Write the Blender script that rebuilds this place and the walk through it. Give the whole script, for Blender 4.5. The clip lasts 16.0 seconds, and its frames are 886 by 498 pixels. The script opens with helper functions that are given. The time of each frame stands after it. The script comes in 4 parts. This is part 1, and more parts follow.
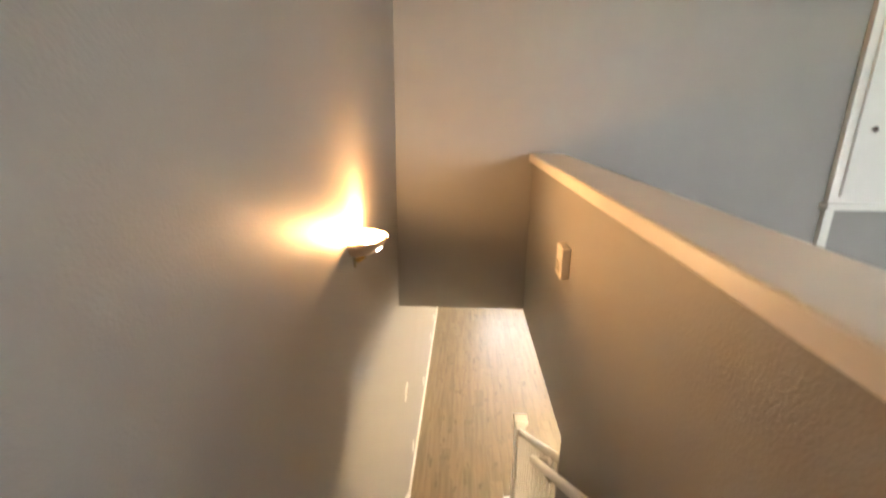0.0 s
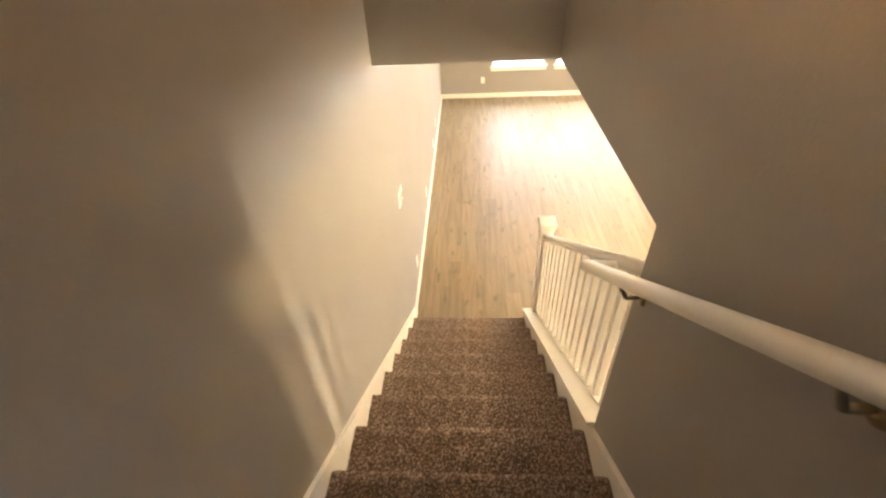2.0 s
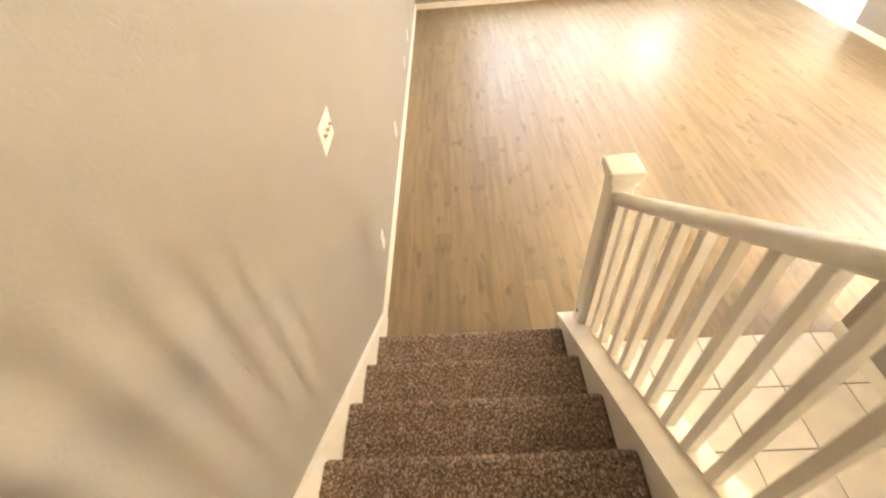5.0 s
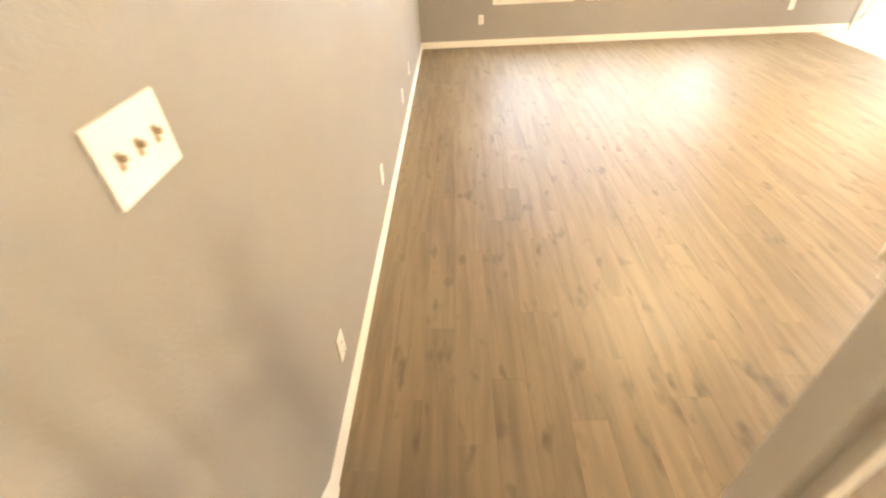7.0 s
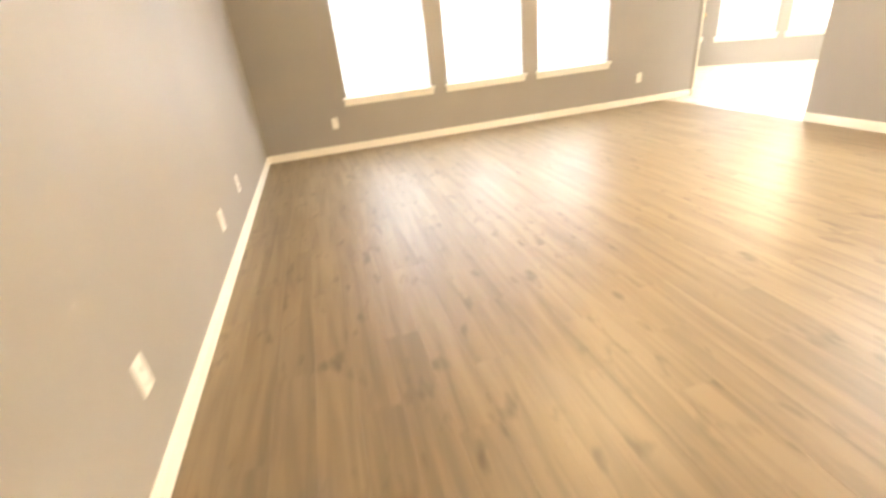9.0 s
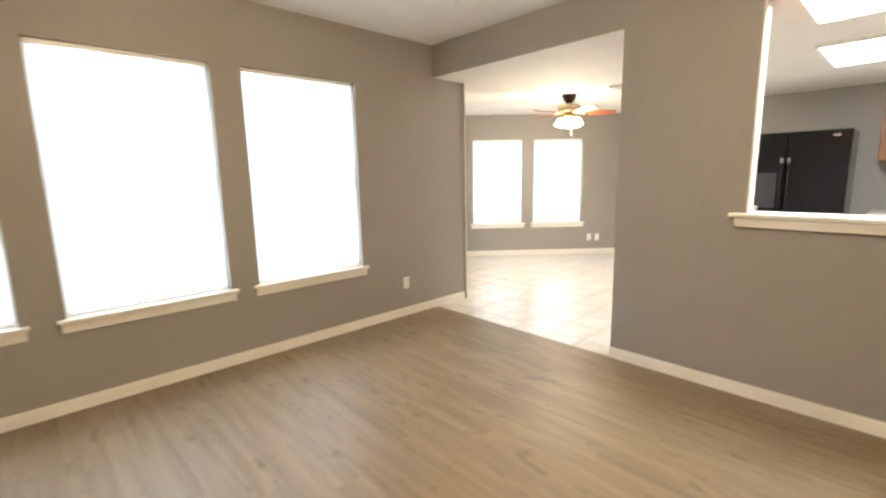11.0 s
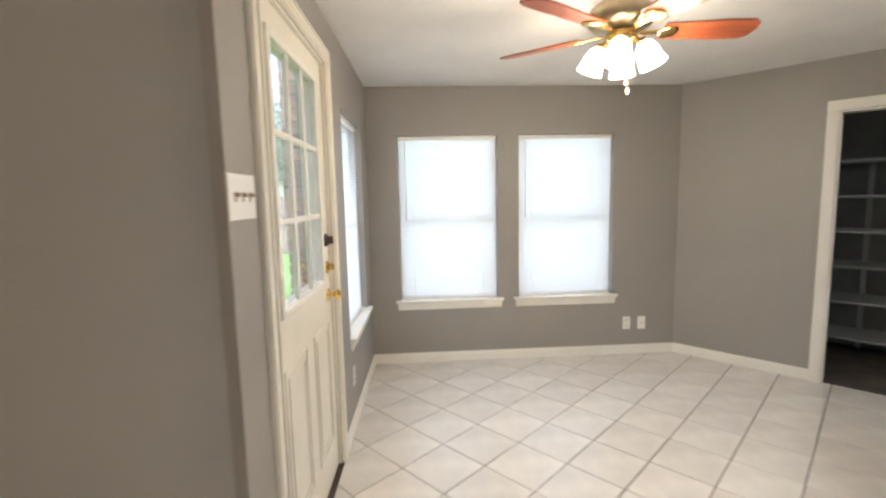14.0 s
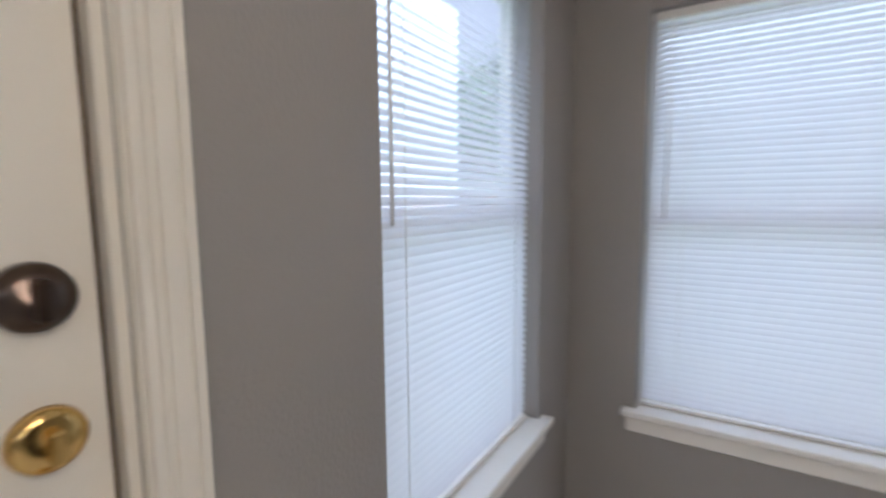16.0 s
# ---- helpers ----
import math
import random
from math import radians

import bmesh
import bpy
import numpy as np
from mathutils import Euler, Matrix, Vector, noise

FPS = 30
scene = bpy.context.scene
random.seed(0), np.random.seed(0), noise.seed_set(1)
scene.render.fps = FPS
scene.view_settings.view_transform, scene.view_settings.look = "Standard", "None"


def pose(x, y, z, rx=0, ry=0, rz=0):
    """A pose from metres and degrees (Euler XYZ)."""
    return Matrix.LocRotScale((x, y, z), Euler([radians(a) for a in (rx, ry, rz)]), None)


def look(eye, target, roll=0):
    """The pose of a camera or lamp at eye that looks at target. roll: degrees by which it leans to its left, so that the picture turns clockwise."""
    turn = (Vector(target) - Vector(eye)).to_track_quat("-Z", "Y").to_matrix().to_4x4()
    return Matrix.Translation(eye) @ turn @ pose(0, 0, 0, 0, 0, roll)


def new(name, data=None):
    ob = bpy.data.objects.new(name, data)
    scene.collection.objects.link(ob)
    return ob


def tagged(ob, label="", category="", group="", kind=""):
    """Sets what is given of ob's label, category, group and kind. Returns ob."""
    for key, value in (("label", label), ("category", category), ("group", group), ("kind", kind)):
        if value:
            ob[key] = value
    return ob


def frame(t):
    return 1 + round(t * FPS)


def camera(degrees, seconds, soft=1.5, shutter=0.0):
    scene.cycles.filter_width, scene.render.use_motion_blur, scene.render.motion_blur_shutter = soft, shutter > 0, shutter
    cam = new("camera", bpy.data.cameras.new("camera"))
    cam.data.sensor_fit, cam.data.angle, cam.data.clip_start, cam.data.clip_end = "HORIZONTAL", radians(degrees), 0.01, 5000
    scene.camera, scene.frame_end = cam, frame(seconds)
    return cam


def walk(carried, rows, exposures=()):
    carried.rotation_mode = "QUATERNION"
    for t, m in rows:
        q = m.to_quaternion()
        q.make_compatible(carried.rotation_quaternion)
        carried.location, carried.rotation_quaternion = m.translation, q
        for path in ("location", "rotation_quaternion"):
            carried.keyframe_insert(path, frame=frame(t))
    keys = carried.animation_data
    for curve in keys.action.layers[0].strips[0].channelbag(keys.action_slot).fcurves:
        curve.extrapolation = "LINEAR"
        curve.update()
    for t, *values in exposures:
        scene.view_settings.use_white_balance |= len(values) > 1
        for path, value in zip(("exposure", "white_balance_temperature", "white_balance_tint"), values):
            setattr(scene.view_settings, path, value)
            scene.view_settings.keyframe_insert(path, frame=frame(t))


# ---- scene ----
cam = camera(89.8, 16.0, soft=2.2, shutter=0.5)
PATH = [
    (0, (0.538, -3.736, 4.066), (0.449, -1.82, 3.502), 0.6),
    (0.5, (0.474, -3.547, 3.942), (0.477, -1.723, 3.122), -1.4),
    (1, (0.518, -3.31, 3.678), (0.468, -1.6, 2.643), -0.1),
    (1.5, (0.509, -3.086, 3.434), (0.509, -1.484, 2.237), -3.3),
    (2, (0.545, -2.832, 3.254), (0.425, -1.271, 2.01), -3.3),
    (2.5, (0.573, -2.608, 3.098), (0.486, -1.105, 1.782), -2.6),
    (3, (0.577, -2.365, 2.927), (0.465, -0.921, 1.548), -5.3),
    (3.2, (0.596, -2.255, 2.841), (0.438, -0.783, 1.495), -5.3),
    (5.5, (0.5, -1.206, 2.174), (0.453, 0.191, 0.744), -4.6),
    (6, (0.505, -0.96, 2.023), (0.462, 0.522, 0.681), -2.3),
    (6.5, (0.482, -0.71, 1.847), (0.471, 0.8, 0.536), -4.2),
    (7, (0.489, -0.473, 1.691), (0.406, 1.09, 0.446), -3.4),
    (7.5, (0.501, -0.189, 1.496), (0.552, 1.405, 0.289), -1.7),
    (8, (0.525, 0.04, 1.447), (0.648, 1.624, 0.232), -4.3),
    (8.5, (0.61, 0.344, 1.318), (0.826, 1.991, 0.204), -1.8),
    (9, (0.695, 0.707, 1.19), (1.096, 2.458, 0.311), -6.5),
    (9.5, (0.946, 1.179, 1.255), (1.727, 2.903, 0.61), -2.5),
    (10, (1.324, 1.626, 1.311), (2.441, 3.234, 0.902), -2.1),
    (10.2, (1.446, 1.855, 1.347), (2.677, 3.388, 0.979), -2.9),
    (12.3, (3.695, 3.689, 1.485), (5.102, 5.076, 1.171), -0.5),
    (12.5, (3.926, 3.853, 1.487), (5.355, 5.227, 1.221), -1.1),
    (13, (4.415, 4.216, 1.466), (5.905, 5.52, 1.186), -2.5),
    (13.5, (4.914, 4.555, 1.461), (6.312, 5.96, 1.196), -1.0),
    (14, (5.374, 4.985, 1.469), (6.789, 6.379, 1.244), -1.2),
    (14.5, (5.837, 5.356, 1.418), (7.116, 6.88, 1.207), -0.5),
    (15, (6.243, 5.755, 1.377), (7.404, 7.367, 1.148), -0.8),
    (15.5, (6.614, 6.149, 1.372), (7.608, 7.88, 1.232), -1.9),
    (16, (6.876, 6.538, 1.357), (7.24, 8.493, 1.144), -0.4),
]
LIV_W, WIN_W, UP_W, HALLWIN_W = 13, 5.2, 11, 14   # daylight at the windows, watts; UP_W and HALLWIN_W feed unseen ones
FAN_W, LIVLAMP_W, HALLFILL_W, SCONCE_W = 5.6, 27, 27, 6   # lamps, watts; living room's is unseen, the hall's an added unseen fill
# camera and walk, world, light
EXPO = [(0.0, 3.35, 6250, 10), (0.5, 3.35, 6300, 10), (1.0, 3.15, 6300, 10), (1.5, 3.4, 6300, 10), (2.0, 3.65, 6300, 10), (2.5, 3.65, 6300, 10), (5.5, 3.25, 6250, 10), (8.0, 3.2, 6250, 10), (9.5, 2.8, 6250, 10),
        (10.2, 2.4, 6050, 10), (12.3, 1.2, 5950, 10), (14.0, 1.05, 5650, 10), (15.0, 0.75, 5350, 13), (16.0, 0.25, 5150, 15)]
walk(cam, [(t, look(eye, target, roll)) for t, eye, target, roll in PATH], EXPO)

world = bpy.data.worlds.new("world")
scene.world = world
world.use_nodes = True
sky = world.node_tree.nodes.new("ShaderNodeTexSky")
sky.sky_type, sky.sun_disc = "NISHITA", False
sky.sun_elevation, sky.sun_rotation = radians(50), radians(200)
sky.air_density, sky.dust_density = 1.0, 9.0
overcast = world.node_tree.nodes.new("ShaderNodeHueSaturation")
overcast.inputs["Saturation"].default_value = 0.15
overcast.inputs["Value"].default_value = 2.2
world.node_tree.links.new(sky.outputs[0], overcast.inputs["Color"])
world.node_tree.links.new(overcast.outputs[0], world.node_tree.nodes["Background"].inputs[0])
world.node_tree.nodes["Background"].inputs[1].default_value = 0.15


def lamp(name, kind, m, energy, color, size=0.1, size_y=None):
    data = bpy.data.lights.new(name, kind)
    data.energy, data.color = energy, color
    if kind == "AREA":
        data.shape, data.size, data.size_y = "RECTANGLE", size, size_y or size
    elif kind == "SUN":
        data.angle = radians(size)
    else:
        data.shadow_soft_size = size
    ob = new(name, data)
    ob.matrix_world = m
    return ob


lamp("sun", "SUN", look((0, 0, 30), (4, 14, 0)), 1.5, (1.0, 0.97, 0.92), 15)
DAY = (0.86, 0.93, 1.0)
WARM = (1.0, 0.52, 0.19)

# plan
WY = 6.195                      # window wall
RX = 5.36                       # wall between living room and kitchen
C1, C2, C3 = Vector((5.80, 6.17)), Vector((7.69, 8.165)), Vector((9.75, 6.30))
PX = 9.75                       # pantry wall
ZL, ZN, ZH = 2.735, 2.42, 2.515  # ceilings: living room, nook and kitchen, hall
TR, RI, NST = 0.2935, 0.198, 14  # tread, riser, number of risers
Z2 = RI * NST
SX = 1.06                       # right wall of the stairs
HY, OY = -0.23, -1.81           # stair header, edge of the opening


# ---- materials
def material(name, color, rough=0.5, metal=0.0, vary=0.06, scale=6.0, bump=0.0, bump_scale=60.0, spec=0.5, random_by=0.0, deep=0.004):
    m = bpy.data.materials.new(name)
    m.use_nodes = True
    nt, n = m.node_tree, m.node_tree.nodes
    b = n["Principled BSDF"]
    b.inputs["Roughness"].default_value, b.inputs["Metallic"].default_value = rough, metal
    b.inputs["Specular IOR Level"].default_value = spec
    co = n.new("ShaderNodeTexCoord")
    big = n.new("ShaderNodeTexNoise")
    big.inputs["Scale"].default_value, big.inputs["Detail"].default_value = scale, 6
    nt.links.new(co.outputs["Object"], big.inputs["Vector"])
    mix = n.new("ShaderNodeMix")
    mix.data_type = "RGBA"
    mix.inputs[6].default_value = (*[c * (1 - vary) for c in color], 1)
    mix.inputs[7].default_value = (*[min(1, c * (1 + vary)) for c in color], 1)
    sp = n.new("ShaderNodeMapRange")
    sp.inputs[1].default_value, sp.inputs[2].default_value = 0.34, 0.66
    nt.links.new(big.outputs["Fac"], sp.inputs[0])
    nt.links.new(sp.outputs[0], mix.inputs[0])
    out = mix.outputs[2]
    if random_by:
        info = n.new("ShaderNodeObjectInfo")
        hsv = n.new("ShaderNodeHueSaturation")
        mr = n.new("ShaderNodeMapRange")
        mr.inputs[3].default_value, mr.inputs[4].default_value = 1 - random_by, 1 + random_by
        nt.links.new(info.outputs["Random"], mr.inputs[0])
        nt.links.new(mr.outputs[0], hsv.inputs["Value"])
        nt.links.new(out, hsv.inputs["Color"])
        out = hsv.outputs[0]
    nt.links.new(out, b.inputs["Base Color"])
    if bump:
        fine = n.new("ShaderNodeTexNoise")
        fine.inputs["Scale"].default_value, fine.inputs["Detail"].default_value = bump_scale, 4
        nt.links.new(co.outputs["Object"], fine.inputs["Vector"])
        bp = n.new("ShaderNodeBump")
        bp.inputs["Strength"].default_value, bp.inputs["Distance"].default_value = bump, deep
        nt.links.new(fine.outputs["Fac"], bp.inputs["Height"])
        nt.links.new(bp.outputs[0], b.inputs["Normal"])
    return m


def wood(name, dark, light, rough, stretch, random_by=0.0, knots=False):
    m = material(name, light, rough, vary=0.1, spec=0.42 if knots else 0.5)
    nt, n = m.node_tree, m.node_tree.nodes
    b = n["Principled BSDF"]
    co, info = n.new("ShaderNodeTexCoord"), n.new("ShaderNodeObjectInfo")
    mp = n.new("ShaderNodeMapping")
    mp.inputs["Scale"].default_value = stretch
    nt.links.new(co.outputs["Object"], mp.inputs["Vector"])
    mul = n.new("ShaderNodeMath")
    mul.operation = "MULTIPLY"
    mul.inputs[1].default_value = 40
    nt.links.new(info.outputs["Random"], mul.inputs[0])
    grain = n.new("ShaderNodeTexNoise")
    grain.noise_dimensions = "4D"
    grain.inputs["Scale"].default_value, grain.inputs["Detail"].default_value, grain.inputs["Distortion"].default_value = 1.0, 8, 0.6
    nt.links.new(mp.outputs[0], grain.inputs["Vector"])
    nt.links.new(mul.outputs[0], grain.inputs["W"])
    ramp = n.new("ShaderNodeValToRGB")
    ramp.color_ramp.elements[0].position, ramp.color_ramp.elements[0].color = 0.32, (*dark, 1)
    ramp.color_ramp.elements[1].position, ramp.color_ramp.elements[1].color = 0.62, (*light, 1)
    nt.links.new(grain.outputs["Fac"], ramp.inputs[0])
    out = ramp.outputs[0]
    if knots:
        mp2 = n.new("ShaderNodeMapping")
        mp2.inputs["Scale"].default_value = (12, 5.5, 1)
        nt.links.new(co.outputs["Object"], mp2.inputs["Vector"])
        kn = n.new("ShaderNodeTexNoise")
        kn.noise_dimensions = "4D"
        kn.inputs["Scale"].default_value, kn.inputs["Detail"].default_value = 1.0, 2
        nt.links.new(mp2.outputs[0], kn.inputs["Vector"])
        nt.links.new(mul.outputs[0], kn.inputs["W"])
        kr = n.new("ShaderNodeMapRange")
        kr.inputs[1].default_value, kr.inputs[2].default_value = 0.60, 0.76
        nt.links.new(kn.outputs["Fac"], kr.inputs[0])
        mx = n.new("ShaderNodeMix")
        mx.data_type = "RGBA"
        mx.inputs[7].default_value = (*[c * 0.72 for c in dark], 1)
        nt.links.new(kr.outputs[0], mx.inputs[0])
        nt.links.new(out, mx.inputs[6])
        out = mx.outputs[2]
    if random_by:
        hsv, mr = n.new("ShaderNodeHueSaturation"), n.new("ShaderNodeMapRange")
        mr.inputs[3].default_value, mr.inputs[4].default_value = 1 - random_by, 1 + random_by
        nt.links.new(info.outputs["Random"], mr.inputs[0])
        nt.links.new(mr.outputs[0], hsv.inputs["Value"])
        nt.links.new(out, hsv.inputs["Color"])
        out = hsv.outputs[0]
    nt.links.new(out, b.inputs["Base Color"])
    bp = n.new("ShaderNodeBump")
    bp.inputs["Strength"].default_value, bp.inputs["Distance"].default_value = 0.25, 0.001
    nt.links.new(grain.outputs["Fac"], bp.inputs["Height"])
    nt.links.new(bp.outputs[0], b.inputs["Normal"])
    return m


def glow(name, color, strength):
    m = bpy.data.materials.new(name)
    m.use_nodes = True
    b = m.node_tree.nodes["Principled BSDF"]
    b.inputs["Base Color"].default_value = (0.9, 0.88, 0.82, 1)
    b.inputs["Emission Color"].default_value = (*color, 1)
    b.inputs["Emission Strength"].default_value = strength
    return m


def through_light(name, color, share):
    """White vinyl that lets part of the light through."""
    m = bpy.data.materials.new(name)
    m.use_nodes = True
    nt, n = m.node_tree, m.node_tree.nodes
    b = n["Principled BSDF"]
    b.inputs["Base Color"].default_value = (*color, 1)
    b.inputs["Roughness"].default_value = 0.45
    tr = n.new("ShaderNodeBsdfTranslucent")
    tr.inputs[0].default_value = (*color, 1)
    mx = n.new("ShaderNodeMixShader")
    mx.inputs[0].default_value = share
    nt.links.new(b.outputs[0], mx.inputs[1])
    nt.links.new(tr.outputs[0], mx.inputs[2])
    nt.links.new(mx.outputs[0], n["Material Output"].inputs[0])
    return m


PAINT = material("grey_wall_paint", (0.315, 0.295, 0.268), 0.52, vary=0.03, scale=1.5, bump=0.3, bump_scale=110)
CEIL = material("white_ceiling_texture", (0.78, 0.76, 0.73), 0.8, vary=0.03, scale=3, bump=0.6, bump_scale=45)
TRIM = material("white_trim_paint", (0.82, 0.79, 0.72), 0.35, vary=0.03, scale=4, bump=0.05)
CREAM = material("cream_door_paint", (0.80, 0.76, 0.66), 0.38, vary=0.03, scale=3, bump=0.08, bump_scale=30)
PLATE = material("white_plastic", (0.85, 0.83, 0.78), 0.3, vary=0.01)
ALMOND = material("almond_plastic", (0.42, 0.33, 0.22), 0.35, vary=0.02)
DARK = material("dark_slot", (0.03, 0.03, 0.03), 0.6)
CARPET = material("brown_carpet", (0.19, 0.14, 0.11), 0.95, vary=0.6, scale=85, bump=1.0, bump_scale=150, spec=0.1, deep=0.010)


def pile(name):
    """Carpet yarn in flecked browns, one shade to each tuft."""
    m = material(name, (0.2, 0.15, 0.12), 0.95, spec=0.05)
    nt, n = m.node_tree, m.node_tree.nodes
    geo, ramp = n.new("ShaderNodeNewGeometry"), n.new("ShaderNodeValToRGB")
    e = ramp.color_ramp.elements
    e[0].position, e[0].color = 0.0, (0.17, 0.122, 0.095, 1)
    e[1].position, e[1].color = 1.0, (0.68, 0.56, 0.46, 1)
    mid = e.new(0.55)
    mid.color = (0.40, 0.30, 0.24, 1)
    nt.links.new(geo.outputs["Random Per Island"], ramp.inputs[0])
    nt.links.new(ramp.outputs[0], n["Principled BSDF"].inputs["Base Color"])
    return m


YARN = pile("flecked_carpet_yarn")
PLANK = wood("vinyl_plank", (0.180, 0.134, 0.082), (0.260, 0.197, 0.119), 0.43, (17, 1.3, 1), 0.05, True)
TILE = material("white_floor_tile", (0.74, 0.70, 0.645), 0.22, vary=0.08, scale=5, bump=0.03, bump_scale=20, random_by=0.04)
GROUT = material("grout", (0.08, 0.065, 0.052), 0.9, vary=0.3, scale=12)
OAK = wood("oak_cabinet", (0.19, 0.072, 0.018), (0.30, 0.125, 0.036), 0.35, (20, 20, 2))
CHERRY = wood("cherry_blade", (0.16, 0.035, 0.012), (0.32, 0.085, 0.03), 0.28, (3, 24, 24))
CAPWOOD = material("cream_cap_paint", (0.80, 0.72, 0.62), 0.4, vary=0.04, scale=4)
BRASS = material("brass", (0.75, 0.52, 0.18), 0.2, 1.0, vary=0.1, scale=20)
PEWTER = material("antique_brass", (0.42, 0.36, 0.24), 0.35, 1.0, vary=0.15, scale=14)
BRONZE = material("oil_rubbed_bronze", (0.10, 0.075, 0.06), 0.3, 0.9, vary=0.2, scale=20)
BLACK = material("black_appliance", (0.010, 0.010, 0.011), 0.12, vary=0.1, spec=0.3)
CHROME = material("chrome", (0.7, 0.7, 0.7), 0.2, 1.0)
SHELF = material("grey_shelf_paint", (0.52, 0.54, 0.54), 0.5, vary=0.04)
PANTRY = material("pantry_wall_paint", (0.27, 0.29, 0.295), 0.7, vary=0.05, bump=0.2)
SLAT = through_light("white_vinyl_slat", (0.86, 0.86, 0.89), 0.40)
FROST = glow("lit_frosted_glass", (1.0, 0.86, 0.66), 5)
PANEL = glow("lit_diffuser", (1.0, 0.96, 0.86), 10)
BULB = glow("lit_bulb", (1.0, 0.72, 0.38), 20)
BRICK = material("red_brick", (0.56, 0.41, 0.36), 0.85, vary=0.25, scale=30, bump=0.5, random_by=0.2)
MORTAR = material("mortar", (0.42, 0.38, 0.34), 0.9, vary=0.2, scale=30)
GRASS = material("lawn", (0.14, 0.22, 0.08), 0.9, vary=0.45, scale=3, bump=0.4, bump_scale=140, spec=0.1)
BLADE = material("grass_blade", (0.17, 0.30, 0.09), 0.7, vary=0.3, scale=4)
FENCE_OLD = wood("weathered_board", (0.10, 0.08, 0.065), (0.22, 0.18, 0.15), 0.85, (30, 30, 2), 0.3)
FENCE_NEW = wood("fresh_cedar_board", (0.28, 0.125, 0.045), (0.42, 0.205, 0.08), 0.8, (30, 30, 2), 0.15)
BARK = material("bark", (0.08, 0.06, 0.05), 0.9, vary=0.4, scale=12, bump=1.0, bump_scale=25)
LEAF = material("leaf", (0.20, 0.26, 0.17), 0.6, vary=0.5, scale=2)
DECAL = [material("decal_" + n, c, 0.5) for n, c in (("yellow", (0.62, 0.42, 0.08)), ("red", (0.42, 0.10, 0.06)), ("brown", (0.24, 0.13, 0.07)))]
SIDING = material("pale_siding", (0.62, 0.62, 0.62), 0.7, vary=0.05)
ROOFING = material("shingles", (0.16, 0.15, 0.14), 0.9, vary=0.2, scale=20)
GLASS = bpy.data.materials.new("glass")
GLASS.use_nodes = True
_g = GLASS.node_tree.nodes["Principled BSDF"]
_g.inputs["Transmission Weight"].default_value, _g.inputs["Roughness"].default_value, _g.inputs["IOR"].default_value = 1.0, 0.0, 1.1


# ---- mesh helpers
def box(bm, x0, y0, z0, x1, y1, z1, m=None):
    vs = [bm.verts.new((x, y, z)) for z in (z0, z1) for x, y in ((x0, y0), (x1, y0), (x1, y1), (x0, y1))]
    if m is not None:
        for v in vs:
            v.co = m @ v.co
    for f in ((3, 2, 1, 0), (4, 5, 6, 7), (0, 1, 5, 4), (1, 2, 6, 5), (2, 3, 7, 6), (3, 0, 4, 7)):
        bm.faces.new([vs[i] for i in f])
    return vs


def rbox(bm, x0, y0, z0, x1, y1, z1, r=0.004, m=None, seg=1):
    """A box with rounded edges."""
    b2 = bmesh.new()
    box(b2, x0, y0, z0, x1, y1, z1)
    bmesh.ops.bevel(b2, geom=b2.edges[:], offset=r, segments=seg, affect="EDGES", profile=0.5)
    join(bm, b2, m)


def join(bm, b2, m=None):
    mp = {}
    for v in b2.verts:
        mp[v] = bm.verts.new(m @ v.co if m is not None else v.co)
    for f in b2.faces:
        nf = bm.faces.new([mp[v] for v in f.verts])
        nf.smooth = f.smooth
    b2.free()


def lathe(bm, profile, m=None, seg=20, a0=0.0, a1=360.0):
    """A turned shape about z from (radius, height) pairs."""
    full = abs(a1 - a0) >= 359.9
    n = seg if full else seg + 1
    rings = []
    for r, z in profile:
        ring = []
        for i in range(n):
            a = radians(a0 + (a1 - a0) * i / seg)
            co = Vector((r * math.cos(a), r * math.sin(a), z))
            ring.append(bm.verts.new(m @ co if m is not None else co))
        rings.append(ring)
    for p, q in zip(rings, rings[1:]):
        for i in range(seg):
            j = (i + 1) % n
            f = bm.faces.new((p[i], p[j], q[j], q[i]))
            f.smooth = True
    if full:
        for ring in (rings[0], rings[-1]):
            try:
                bm.faces.new(ring)
            except ValueError:
                pass


def tube(bm, a, b, r, seg=12, r2=None):
    a, b = Vector(a), Vector(b)
    m = Matrix.Translation(a) @ (b - a).to_track_quat("Z", "Y").to_matrix().to_4x4()
    lathe(bm, [(r, 0), (r if r2 is None else r2, (b - a).length)], m, seg)


def mesh(name, bm, mat):
    bmesh.ops.recalc_face_normals(bm, faces=bm.faces[:])
    me = bpy.data.meshes.new(name)
    bm.to_mesh(me)
    bm.free()
    me.materials.append(mat)
    return me


def part(name, bm, mat, parent=None, label="", m=None):
    ob = new(name, mesh(name, bm, mat))
    if parent is not None:
        ob.parent = parent
    if m is not None:
        ob.matrix_basis = m
    return tagged(ob, label)


def thing(name, m, label, category, group="", kind=""):
    ob = new(name)
    ob.empty_display_size = 0.1
    ob.matrix_basis = m
    return tagged(ob, label, category, group, kind)


def one(name, boxes, mat, label="", category="", kind="", m=None, r=0.0):
    """One mesh of boxes."""
    bm = bmesh.new()
    for b in boxes:
        (rbox(bm, *b, r) if r else box(bm, *b))
    ob = part(name, bm, mat, None, "", m)
    return tagged(ob, label, category, kind=kind)


def frame_at(p, q=None, deg=None):
    """A wall's own axes: x along it, y out of the room, z up."""
    a = math.degrees(math.atan2(q[1] - p[1], q[0] - p[0])) if q is not None else deg
    return pose(p[0], p[1], 0, 0, 0, a)


